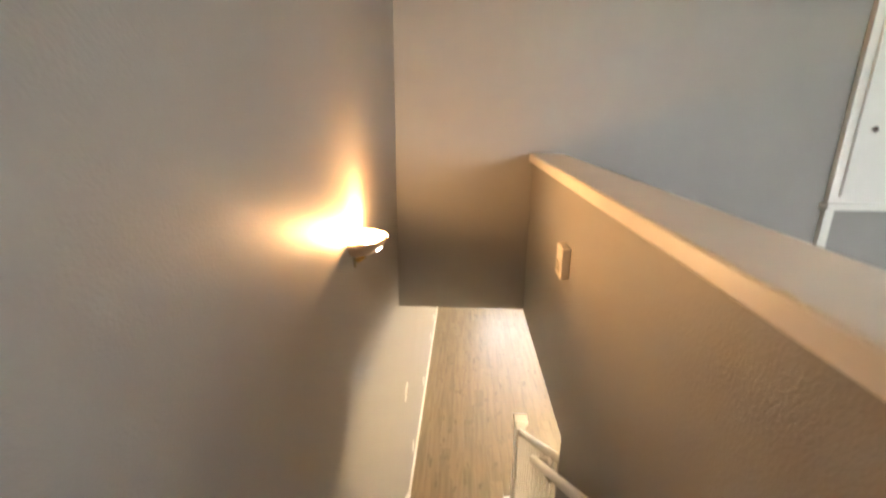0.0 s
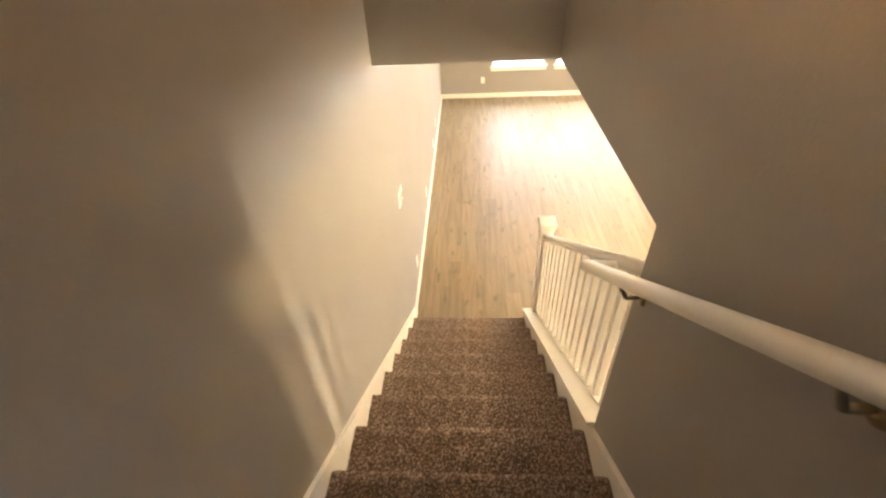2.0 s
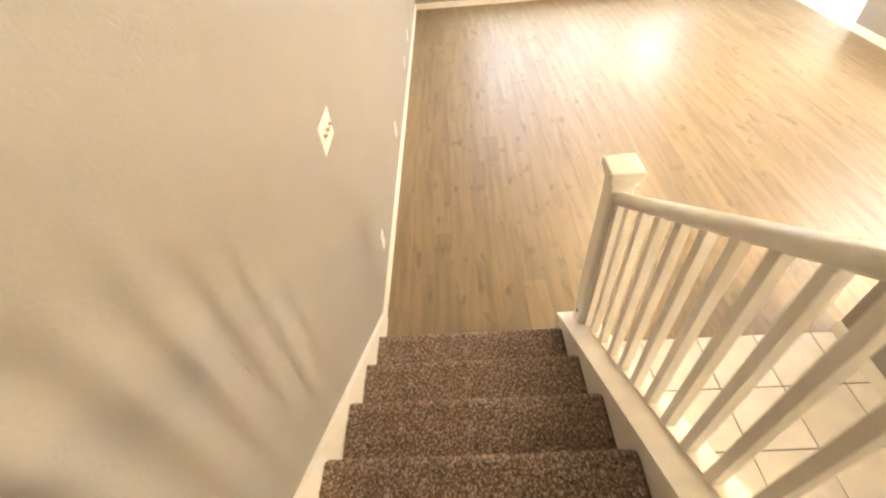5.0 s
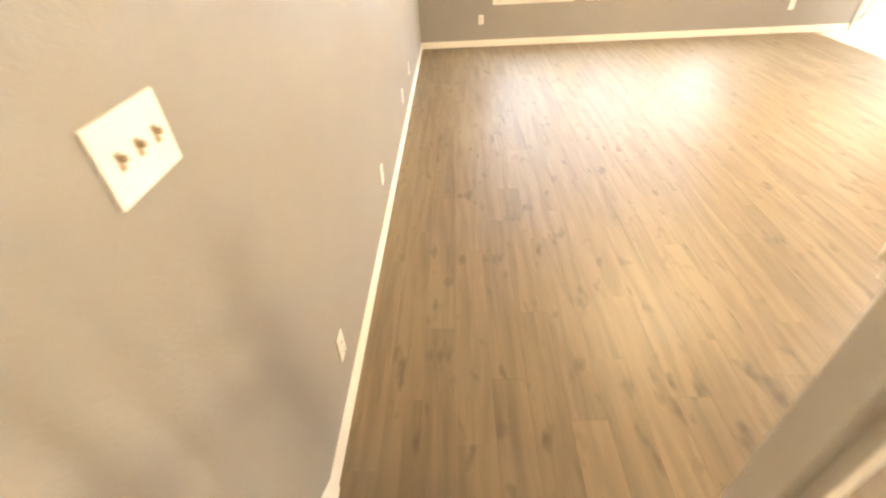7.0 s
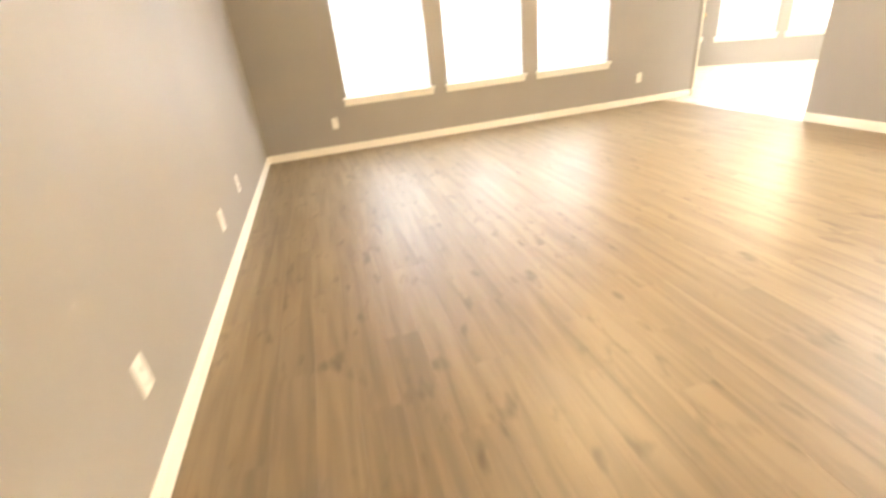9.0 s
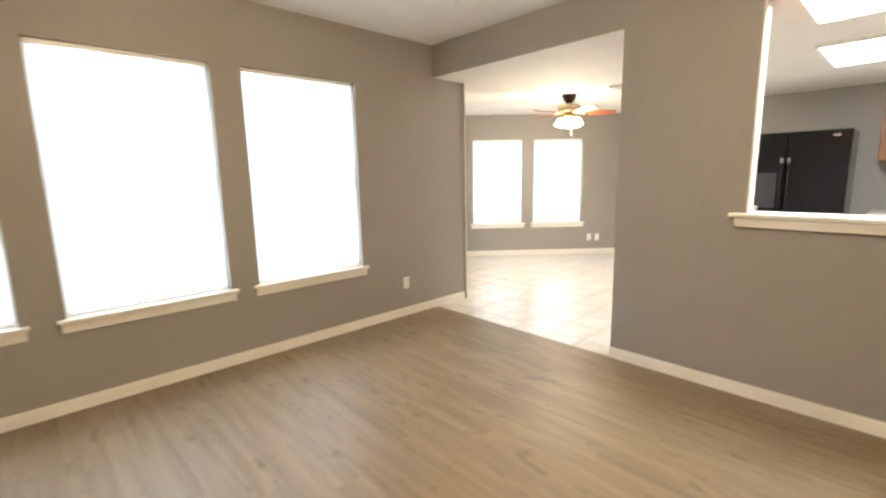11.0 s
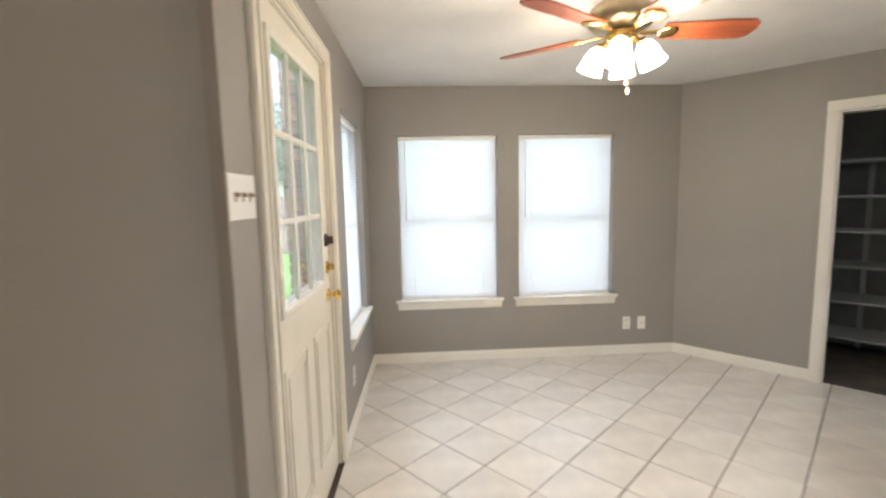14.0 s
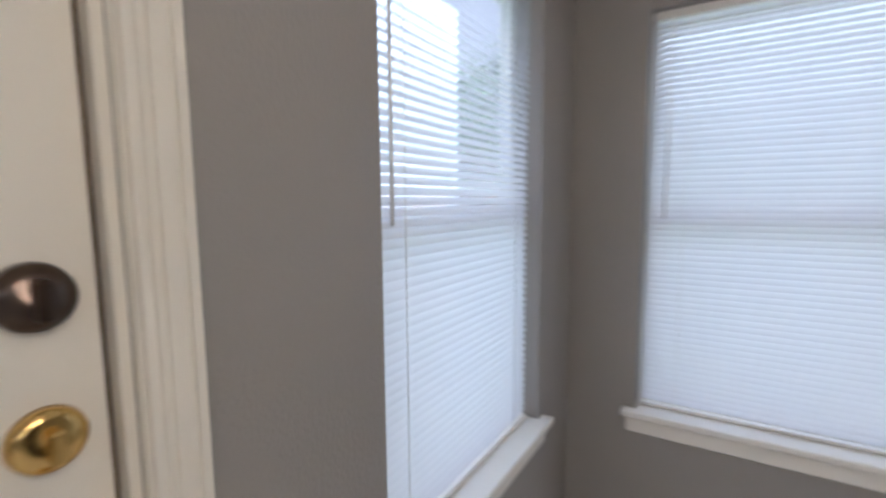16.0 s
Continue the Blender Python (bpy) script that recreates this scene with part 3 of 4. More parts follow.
def blind(m, s0, s1, z0, z1, tilt, label):
    """Closed mini blind in the opening: headrail, slats, bottom rail, ladder cords and wand."""
    b = thing("window_blind", m @ pose((s0 + s1) / 2, 0.05, z1), label, "blind", "window blinds")
    w, h = s1 - s0 - 0.015, z1 - z0
    bm = bmesh.new()
    rbox(bm, -w / 2, -0.016, -0.03, w / 2, 0.016, -0.001, 0.003)
    part("headrail", bm, PLATE, b)
    key = round(w, 3)
    if key not in slat_meshes:
        bm = bmesh.new()
        prof = [(-0.0125, -0.0012), (-0.005, 0.0006), (0.005, 0.0006), (0.0125, -0.0012)]
        lo = [bm.verts.new((-w / 2 + 0.004, y, z)) for y, z in prof]
        hi = [bm.verts.new((w / 2 - 0.004, y, z)) for y, z in prof]
        for i in range(3):
            f = bm.faces.new((lo[i], hi[i], hi[i + 1], lo[i + 1]))
            f.smooth = True
        slat_meshes[key] = mesh("slat", bm, SLAT)
    n = int((h - 0.062) / 0.0215)
    pitch = (h - 0.062) / n
    for i in range(n):
        o = new("slat", slat_meshes[key])
        o.parent = b
        o.matrix_basis = pose(0, 0, -0.042 - i * pitch, tilt + random.uniform(-2, 2), 0, 0)
    zb = -0.042 - n * pitch
    bm = bmesh.new()
    rbox(bm, -w / 2 + 0.004, -0.012, zb - 0.012, w / 2 - 0.004, 0.012, zb, 0.003)
    part("bottom_rail", bm, PLATE, b)
    for x in (-w * 0.36, w * 0.36):
        bm = bmesh.new()
        tube(bm, (x, -0.014, -0.03), (x, -0.014, zb), 0.0012, 5)
        part("cord", bm, PLATE, b)
    bm = bmesh.new()
    tube(bm, (-w / 2 + 0.06, -0.02, -0.03), (-w / 2 + 0.06, -0.02, -0.72), 0.004, 6)
    part("wand", bm, PLATE, b, "clear tilt wand")
    return b


k = 0
for mm, spans, za, zb, tilt in ((M_WIN, LIV, LZ0, LZ1, 62), (M_DOOR, [(1.62, 2.42)], 0.60, 2.03, 52), (M_BACK, BW, 0.57, 2.01, 62)):
    for a, b in spans:
        k += 1
        window(f"window_{k}", mm, a, b, za, zb, "white framed two-sash window with a painted sill")
        blind(mm, a, b, za, zb, tilt, "closed white mini blind in the window")
        lamp("window_daylight", "AREA", mm @ pose((a + b) / 2, 0.32, (za + zb) / 2, -90, 0, 0), WIN_W if mm is not M_WIN else LIV_W, DAY, b - a, zb - za)
# unseen window with a warm lamp, placed where the baluster shadows point
window("window_8", M_RIGHT, 5.26, 5.52, 0.55, 2.1, "unseen narrow hall window placed to cast the baluster shadows")
lamp("window_daylight", "AREA", M_RIGHT @ pose(5.39, 0.16, 1.4, -90, 0, 0), HALLWIN_W, (1.0, 0.82, 0.58), 0.19, 1.3)
# unseen window, added behind the stair head to light the upper floor
window("window_7", frame_at((6, -7.0), deg=180), 1.2, 3.4, 3.5, 4.9, "unseen upper window added to let daylight in")
lamp("window_daylight", "AREA", frame_at((6, -7.0), deg=180) @ pose(2.3, 0.2, 4.2, -90, 0, 0), UP_W, DAY, 2.2, 1.4)

# ---- garden door
gd = thing("garden_door", M_DOOR, "cream painted exterior door, nine-lite glass above two panels, closed", "door")
S0, S1, DZ = 0.288, 1.193, 2.155
G0, G1, GZ0, GZ1 = 0.43, 1.03, 1.08, 2.03
bm = bmesh.new()
for a, b, c, e in ((S0, 0.012, G0 - 0.025, DZ), (G1 + 0.025, 0.012, S1, DZ), (G0 - 0.025, GZ1 + 0.025, G1 + 0.025, DZ), (G0 - 0.025, 0.012, G1 + 0.025, GZ0 - 0.025)):
    box(bm, a, 0.02, b, c, 0.064, e)
leaf = part("door_leaf", bm, CREAM, gd)
for a, c in ((0.40, 0.70), (0.82, 1.12)):
    bm = bmesh.new()
    for q, w in ((0.0, 0.012), (0.04, 0.006)):
        z0, z1, x0, x1 = 0.22 + q, 0.86 - q, a + q, c - q
        for r in ((x0, z0, x0 + w, z1), (x1 - w, z0, x1, z1), (x0 + w, z0, x1 - w, z0 + w), (x0 + w, z1 - w, x1 - w, z1)):
            rbox(bm, r[0], 0.014, r[1], r[2], 0.0195, r[3], 0.002)
    part("panel_moulding", bm, CREAM, leaf)
bm = bmesh.new()
for a, b, c, e in ((G0 - 0.03, GZ0 - 0.03, G0, GZ1 + 0.03), (G1, GZ0 - 0.03, G1 + 0.03, GZ1 + 0.03), (G0, GZ0 - 0.03, G1, GZ0), (G0, GZ1, G1, GZ1 + 0.03)):
    rbox(bm, a, 0.006, b, c, 0.072, e, 0.005, seg=2)
part("lite_frame", bm, TRIM, gd)
for i in (1, 2):
    x = G0 + (G1 - G0) * i / 3
    bm = bmesh.new()
    rbox(bm, x - 0.012, 0.012, GZ0, x + 0.012, 0.030, GZ1, 0.004)
    part("muntin", bm, TRIM, gd)
    z = GZ0 + (GZ1 - GZ0) * i / 3
    bm = bmesh.new()
    rbox(bm, G0, 0.0125, z - 0.012, G1, 0.0295, z + 0.012, 0.004)
    part("muntin", bm, TRIM, gd)
for i in range(3):
    for j in range(3):
        bm = bmesh.new()
        x0, z0 = G0 + (G1 - G0) * i / 3, GZ0 + (GZ1 - GZ0) * j / 3
        box(bm, x0 + 0.002, 0.034, z0 + 0.002, x0 + (G1 - G0) / 3 - 0.002, 0.037, z0 + (GZ1 - GZ0) / 3 - 0.002)
        p = part("pane", bm, GLASS, gd)
        p.visible_shadow = False
# dark brown strip stands in for the shaded gap between leaf and jamb
bm = bmesh.new()
box(bm, S1 + 0.0005, 0.03, 0.012, 1.2008, 0.07, DZ)
part("gap_strip", bm, material("brown_gap_shade", (0.10, 0.065, 0.035), 0.8, vary=0.3, scale=9), gd, "dark brown strip standing in for the shaded gap along the door edge")
KN = 1.142
bm = bmesh.new()
lathe(bm, [(0.033, 0), (0.033, 0.006), (0.014, 0.012), (0.012, 0.03), (0.02, 0.038), (0.028, 0.05), (0.026, 0.062), (0.012, 0.068), (0.0, 0.069)], pose(KN, 0.02, 0.985, 90, 0, 0), 24)
part("door_knob", bm, BRASS, gd, "polished brass door knob")
bm = bmesh.new()
lathe(bm, [(0.033, 0), (0.031, 0.01), (0.022, 0.014), (0.0, 0.015)], pose(KN, 0.02, 1.13, 90, 0, 0), 24)
rbox(bm, KN - 0.006, -0.018, 1.113, KN + 0.006, 0.006, 1.147, 0.003)
part("deadbolt", bm, BRASS, gd, "brass deadbolt with thumb turn")
bm = bmesh.new()
lathe(bm, [(0.034, 0), (0.032, 0.012), (0.02, 0.02), (0.0, 0.021)], pose(KN, 0.02, 1.27, 90, 0, 0), 24)
rbox(bm, KN - 0.006, -0.022, 1.25, KN + 0.006, 0.002, 1.29, 0.003)
part("upper_deadbolt", bm, BRONZE, gd, "dark bronze deadbolt")
for z in (0.25, 1.14, 1.95):
    bm = bmesh.new()
    tube(bm, (S0 - 0.004, 0.014, z - 0.05), (S0 - 0.004, 0.014, z + 0.05), 0.008, 8)
    rbox(bm, S0 + 0.002, 0.017, z - 0.05, S0 + 0.036, 0.0215, z + 0.05, 0.001)
    part("hinge", bm, CREAM, gd, "hinge painted over in cream")
for x, z in ((1.083, 1.40), (1.095, 1.405), (1.088, 1.37), (1.085, 1.09)):
    bm = bmesh.new()
    lathe(bm, [(0.004, 0), (0.003, 0.004), (0.0, 0.005)], pose(x, 0.02, z, 90, 0, 0), 8)
    part("screw_hook", bm, BRONZE, gd, "small dark screw left in the door")
# leaf decal on the middle pane of the bottom row
decal = thing("window_decal", M_DOOR @ pose(0.785, 0.0335, 1.16), "small red and yellow leaf decal stuck on the door glass", "decal")
for lx, lz, turn, ink in ((-0.022, 0.034, 20, 0), (0.004, 0.036, -30, 1), (0.020, 0.014, 70, 0), (-0.006, 0.008, 40, 2), (0.022, -0.016, -15, 1), (-0.026, -0.030, 10, 2), (0.010, -0.036, 60, 1)):
    bm = bmesh.new()
    shape = [(-0.016, 0), (-0.008, 0.007), (0.004, 0.008), (0.017, 0), (0.004, -0.008), (-0.008, -0.007)]
    lo, hi = [[bm.verts.new((x, y, z)) for x, z in shape] for y in (0.0, -0.0008)]
    bm.faces.new(lo)
    bm.faces.new(hi[::-1])
    for i in range(6):
        bm.faces.new((lo[i], hi[i], hi[(i + 1) % 6], lo[(i + 1) % 6]))
    part("leaf", bm, DECAL[ink], decal, m=pose(lx, 0, lz, 0, turn, 0))
one("threshold", [(0.287, -0.01, 0.0, 1.233, 0.14, 0.011)], BRONZE, "dark metal door threshold", "threshold", "structure", M_DOOR)


# ---- outlets and switches
def outlet(m, s, z, label="white duplex outlet with a plain plate", blank=False):
    o = thing("outlet", m @ pose(s, 0, z), label, "outlet", "wall outlets")
    bm = bmesh.new()
    rbox(bm, -0.036, -0.007, -0.06, 0.036, 0.0, 0.06, 0.003, seg=2)
    pl = part("plate", bm, PLATE, o)
    if blank:
        bm = bmesh.new()
        lathe(bm, [(0.006, 0), (0.005, 0.006), (0.0, 0.006)], pose(0, -0.007, 0, 90, 0, 0), 8)
        part("jack", bm, CHROME, pl)
        return o
    for dz in (-0.026, 0.026):
        bm = bmesh.new()
        rbox(bm, -0.017, -0.0095, dz - 0.016, 0.017, -0.0069, dz + 0.016, 0.001)
        rc = part("receptacle", bm, PLATE, o)
        bm = bmesh.new()
        box(bm, -0.009, -0.0100, dz - 0.004, -0.006, -0.0093, dz + 0.008)
        box(bm, 0.006, -0.0100, dz - 0.004, 0.009, -0.0093, dz + 0.008)
        box(bm, -0.003, -0.0100, dz - 0.012, 0.003, -0.0093, dz - 0.007)
        part("slots", bm, DARK, rc)
    return o


def switch3(m, s, z, label):
    o = thing("light_switch", m @ pose(s, 0, z), label, "light switch")
    bm = bmesh.new()
    rbox(bm, -0.088, -0.007, -0.062, 0.088, 0.0, 0.062, 0.003, seg=2)
    part("plate", bm, PLATE, o)
    for x in (-0.048, 0.0, 0.048):
        bm = bmesh.new()
        box(bm, x - 0.006, -0.0085, -0.014, x + 0.006, -0.0065, 0.014)
        c = part("collar", bm, ALMOND, o)
        bm = bmesh.new()
        rbox(bm, x - 0.004, -0.02, 0.0, x + 0.004, -0.0085, 0.010, 0.001)
        part("toggle", bm, ALMOND, c)
    return o


outlet(M_WIN, 0.836, 0.342)
outlet(M_WIN, 4.928, 0.345)
for y, z in ((0.66, 0.315), (2.0, 0.336), (3.44, 0.316), (4.18, 0.335)):
    outlet(M_LEFT, 7.0 + y, z)
outlet(M_RIGHT, 4.185 - 2.60, 0.94)
outlet(M_BACK, 2.327, 0.292)
outlet(M_BACK, 2.469, 0.290, "white cable plate beside the outlet", True)
outlet(M_DOOR, 1.667, 0.33)
outlet(M_PAN, 6.30 - 2.80, 1.25)
switch3(M_LEFT, 7.0 + 0.14, 1.415, "white three-gang toggle switch at the foot of the stairs")
switch3(M_DOOR, 0.085, 1.485, "white three-gang toggle switch beside the garden door")

# ---- pass-through
pt = thing("pass_through", M_RIGHT, "white ledge and lining of the kitchen pass-through", "ledge", kind="structure")
bm = bmesh.new()
rbox(bm, 0.74, -0.06, 1.15, 3.08, 0.20, 1.175, 0.006, seg=2)
part("ledge_board", bm, TRIM, pt)
bm = bmesh.new()
rbox(bm, 0.77, -0.03, 1.09, 3.05, -0.001, 1.149, 0.004)
box(bm, 0.77, -0.04, 1.12, 3.05, -0.03, 1.149)
part("apron", bm, TRIM, pt)
bm = bmesh.new()
box(bm, 0.82, 0.002, 1.176, 0.83, 0.118, 2.405)
part("lining", bm, CREAM, pt)

# ---- kitchen
def cabinet(m, w, h, depth, label, doors=1):
    c = thing("wall_cabinet", m, label, "cabinet", "oak wall cabinets")
    bm = bmesh.new()
    box(bm, 0, -depth, 0, w, -0.002, h)
    part("body", bm, OAK, c)
    dw = w / doors
    for i in range(doors):
        bm = bmesh.new()
        x0, x1 = i * dw + 0.012, (i + 1) * dw - 0.012
        for a, b, cc, e in ((x0, 0.012, x0 + 0.055, h - 0.012), (x1 - 0.055, 0.012, x1, h - 0.012), (x0 + 0.055, 0.012, x1 - 0.055, 0.067), (x0 + 0.055, h - 0.067, x1 - 0.055, h - 0.012)):
            rbox(bm, a, -depth - 0.02, b, cc, -depth - 0.001, e, 0.003)
        d = part("door", bm, OAK, c)
        bm = bmesh.new()
        box(bm, x0 + 0.055, -depth - 0.012, 0.067, x1 - 0.055, -depth - 0.001, h - 0.067)
        part("door_panel", bm, OAK, d)
    return c


cabinet(frame_at((PX, 3.02), deg=-90) @ pose(0, 0, 1.50), 0.9, 0.78, 0.33, "oak wall cabinet with framed doors beside the refrigerator", 2)
cabinet(frame_at((PX, 2.10), deg=-90) @ pose(0, 0, 1.50), 0.9, 0.78, 0.33, "oak wall cabinet with framed doors", 2)
cabinet(frame_at((RX + 0.12, 3.43), deg=90) @ pose(0, 0, 1.57), 0.6, 0.74, 0.32, "oak wall cabinet beside the pass-through")
for i, w in ((0, 0.9), (1, 0.9)):
    bc = thing("base_cabinet", frame_at((PX, 3.02 - i * 0.92), deg=-90), "oak base cabinet under the worktop", "cabinet", "oak base cabinets")
    bm = bmesh.new()
    box(bm, 0, -0.58, 0.09, w, -0.002, 0.87)
    part("body", bm, OAK, bc)
    for j in (0, 1):
        bm = bmesh.new()
        rbox(bm, j * w / 2 + 0.015, -0.60, 0.12, (j + 1) * w / 2 - 0.015, -0.581, 0.85, 0.004)
        part("door", bm, OAK, bc)
    bm = bmesh.new()
    box(bm, 0, -0.52, 0.0, w, -0.002, 0.089)
    part("plinth", bm, DARK, bc)
one("worktop", [(PX - 0.62, 1.18, 0.871, PX - 0.002, 3.03, 0.91)], material("pale_worktop", (0.6, 0.55, 0.48), 0.3, vary=0.15, scale=40), "pale speckled laminate worktop on oak cabinets", "worktop", r=0.005)

fr = thing("refrigerator", pose(8.98, 3.22, 0), "black side-by-side refrigerator with pale handles", "refrigerator")
bm = bmesh.new()
rbox(bm, 0.06, 0.0, 0.03, 0.74, 1.0, 1.87, 0.01)
part("body", bm, BLACK, fr)
for a, b in ((0.0, 0.575), (0.585, 1.0)):
    bm = bmesh.new()
    rbox(bm, 0.0, a + 0.003, 0.10, 0.058, b - 0.003, 1.865, 0.012, seg=3)
    d = part("door", bm, BLACK, fr)
    y = 0.545 if a == 0.0 else 0.615
    bm = bmesh.new()
    tube(bm, (-0.045, y, 0.75), (-0.045, y, 1.50), 0.012, 10)
    part("handle", bm, BLACK, d)
    bm = bmesh.new()
    rbox(bm, -0.06, y - 0.018, 1.50, 0.0, y + 0.018, 1.56, 0.006)
    rbox(bm, -0.06, y - 0.018, 0.70, 0.0, y + 0.018, 0.75, 0.006)
    part("handle_end", bm, CHROME, d, "pale metal handle ends")
bm = bmesh.new()
rbox(bm, -0.008, 0.66, 0.95, 0.0, 0.93, 1.38, 0.004)
part("dispenser", bm, material("dispenser_grey", (0.04, 0.04, 0.043), 0.3), fr)
bm = bmesh.new()
box(bm, -0.003, 0.10, 1.79, 0.0, 0.17, 1.815)
part("badge", bm, CHROME, fr, "small pale badge")
bm = bmesh.new()
box(bm, 0.03, 0.02, 0.0, 0.72, 0.98, 0.03)
part("plinth", bm, DARK, fr)

# bar at the kitchen's edge
bar = thing("bar_half_wall", pose(7.38, 3.97, 0), "grey half wall with a white moulded ledge", "half wall", kind="structure")
bm = bmesh.new()
box(bm, 0, 0, 0, 0.95, 0.26, 0.955)
part("body", bm, PAINT, bar)
bm = bmesh.new()
rbox(bm, -0.07, -0.05, 0.975, 1.0, 0.33, 1.01, 0.008, seg=2)
part("ledge", bm, TRIM, bar)
bm = bmesh.new()
rbox(bm, -0.03, -0.03, 0.90, 0.98, 0.29, 0.975, 0.008)
part("moulding", bm, TRIM, bar)
bm = bmesh.new()
box(bm, -0.012, -0.012, 0.001, 0.96, 0.272, 0.085)
part("base", bm, TRIM, bar)

for x0, x1, y0, y1 in ((5.55, 6.17, 2.20, 3.23), (7.01, 8.0, 2.86, 3.33)):
    cl = thing("ceiling_light_panel", pose((x0 + x1) / 2, (y0 + y1) / 2, ZN), "lit fluorescent ceiling panel in the kitchen", "ceiling light", "kitchen light panels")
    a, b = (x1 - x0) / 2, (y1 - y0) / 2
    bm = bmesh.new()
    for r in ((-a - 0.03, -b - 0.03, -a, b + 0.03), (a, -b - 0.03, a + 0.03, b + 0.03), (-a, -b - 0.03, a, -b), (-a, b, a, b + 0.03)):
        box(bm, r[0], r[1], -0.03, r[2], r[3], -0.001)
    part("frame", bm, TRIM, cl)
    bm = bmesh.new()
    box(bm, -a, -b, -0.022, a, b, -0.002)
    part("diffuser", bm, PANEL, cl)

# ceiling vent
VENT = material("vent_metal", (0.55, 0.52, 0.45), 0.5, vary=0.08)
vt = thing("ceiling_vent", pose(7.44, 5.11, ZN), "cream metal ceiling vent with slats", "vent")
bm = bmesh.new()
for r in ((-0.19, -0.13, -0.165, 0.13), (0.165, -0.13, 0.19, 0.13), (-0.165, -0.13, 0.165, -0.105), (-0.165, 0.105, 0.165, 0.13)):
    box(bm, r[0], r[1], -0.028, r[2], r[3], -0.001)
part("frame", bm, VENT, vt)
bm = bmesh.new()
box(bm, -0.164, -0.104, -0.004, 0.164, 0.104, -0.001)
part("backing", bm, DARK, vt)
for i in range(8):
    bm = bmesh.new()
    box(bm, -0.016, -0.104, -0.0012, 0.016, 0.104, 0.0012)
    part("slat", bm, VENT, vt, m=pose(-0.147 + i * 0.042, 0, -0.017, 0, 38, 0))

# ---- ceiling fan
FX, FY = 7.42, 5.86
fan = thing("ceiling_fan", pose(FX, FY, ZN - 0.045), "antique brass ceiling fan with cherry blades and lit tulip shades", "ceiling fan")
bm = bmesh.new()
lathe(bm, [(0.0, -0.001), (0.075, -0.001), (0.07, -0.03), (0.045, -0.045), (0.04, -0.07)], None, 24)
tube(bm, (0, 0, 0.044), (0, 0, -0.012), 0.095, 28, 0.078)
part("canopy", bm, BRONZE, fan)
bm = bmesh.new()
lathe(bm, [(0.04, -0.07), (0.12, -0.078), (0.14, -0.095), (0.14, -0.15), (0.125, -0.165), (0.07, -0.178), (0.05, -0.18)], None, 28)
part("motor", bm, PEWTER, fan)
bm = bmesh.new()
lathe(bm, [(0.05, -0.18), (0.07, -0.20), (0.07, -0.225), (0.04, -0.25), (0.03, -0.275), (0.0, -0.28)], None, 20)
part("light_kit", bm, BRASS, fan)
for i in range(5):
    m = pose(0, 0, 0, 0, 0, -46 + 72 * i)
    bm = bmesh.new()
    pts = [(0.20, -0.055), (0.45, -0.070), (0.57, -0.070), (0.605, -0.048), (0.615, 0.0), (0.605, 0.048), (0.57, 0.070), (0.45, 0.070), (0.20, 0.055)]
    lo = [bm.verts.new((x, y, -0.004)) for x, y in pts]
    hi = [bm.verts.new((x, y, 0.004)) for x, y in pts]
    bm.faces.new(lo[::-1])
    bm.faces.new(hi)
    for j in range(len(pts)):
        q = (j + 1) % len(pts)
        bm.faces.new((lo[j], lo[q], hi[q], hi[j]))
    bl = part("blade", bm, CHERRY, fan, m=m @ pose(-0.02, 0, -0.185, -13, 0, 0))
    bm = bmesh.new()
    rbox(bm, 0.10, -0.015, -0.010, 0.20, 0.015, -0.002, 0.003)
    lathe(bm, [(0.045, 0.0), (0.045, -0.006), (0.03, -0.010), (0.0, -0.010)], pose(0.225, 0, -0.005), 14)
    part("blade_iron", bm, BRASS, bl)
for i in range(4):
    m = pose(0, 0, 0, 0, 0, 20 + 90 * i)
    bm = bmesh.new()
    tube(bm, (0.03, 0, -0.22), (0.08, 0, -0.23), 0.009, 8)
    tube(bm, (0.08, 0, -0.23), (0.09, 0, -0.245), 0.018, 10, 0.022)
    arm = part("lamp_arm", bm, BRASS, fan, m=m)
    bm = bmesh.new()
    lathe(bm, [(0.022, 0.0), (0.04, -0.02), (0.05, -0.05), (0.052, -0.08), (0.062, -0.115), (0.058, -0.114), (0.047, -0.08), (0.044, -0.05), (0.034, -0.022), (0.018, -0.004)], pose(0.09, 0, -0.245, 0, -24, 0) @ Matrix.Scale(0.96, 4), 18)
    part("tulip_shade", bm, FROST, arm, "lit frosted glass tulip shade")
for x, y, l in ((0.01, -0.03, 0.17), (0.045, -0.01, 0.12)):
    bm = bmesh.new()
    tube(bm, (x, y, -0.26), (x, y, -0.26 - l), 0.0018, 6)
    pc = part("pull_chain", bm, BRASS, fan)
    bm = bmesh.new()
    lathe(bm, [(0.0, 0), (0.006, -0.006), (0.009, -0.02), (0.005, -0.03), (0.0, -0.032)], pose(x, y, -0.26 - l), 10)
    part("pull", bm, CAPWOOD, pc)
for i in range(4):
    a = radians(20 + 90 * i)
    lamp("fan_light", "POINT", pose(FX + 0.19 * math.cos(a), FY + 0.19 * math.sin(a), ZN - 0.445), FAN_W, (1.0, 0.78, 0.52), 0.05)

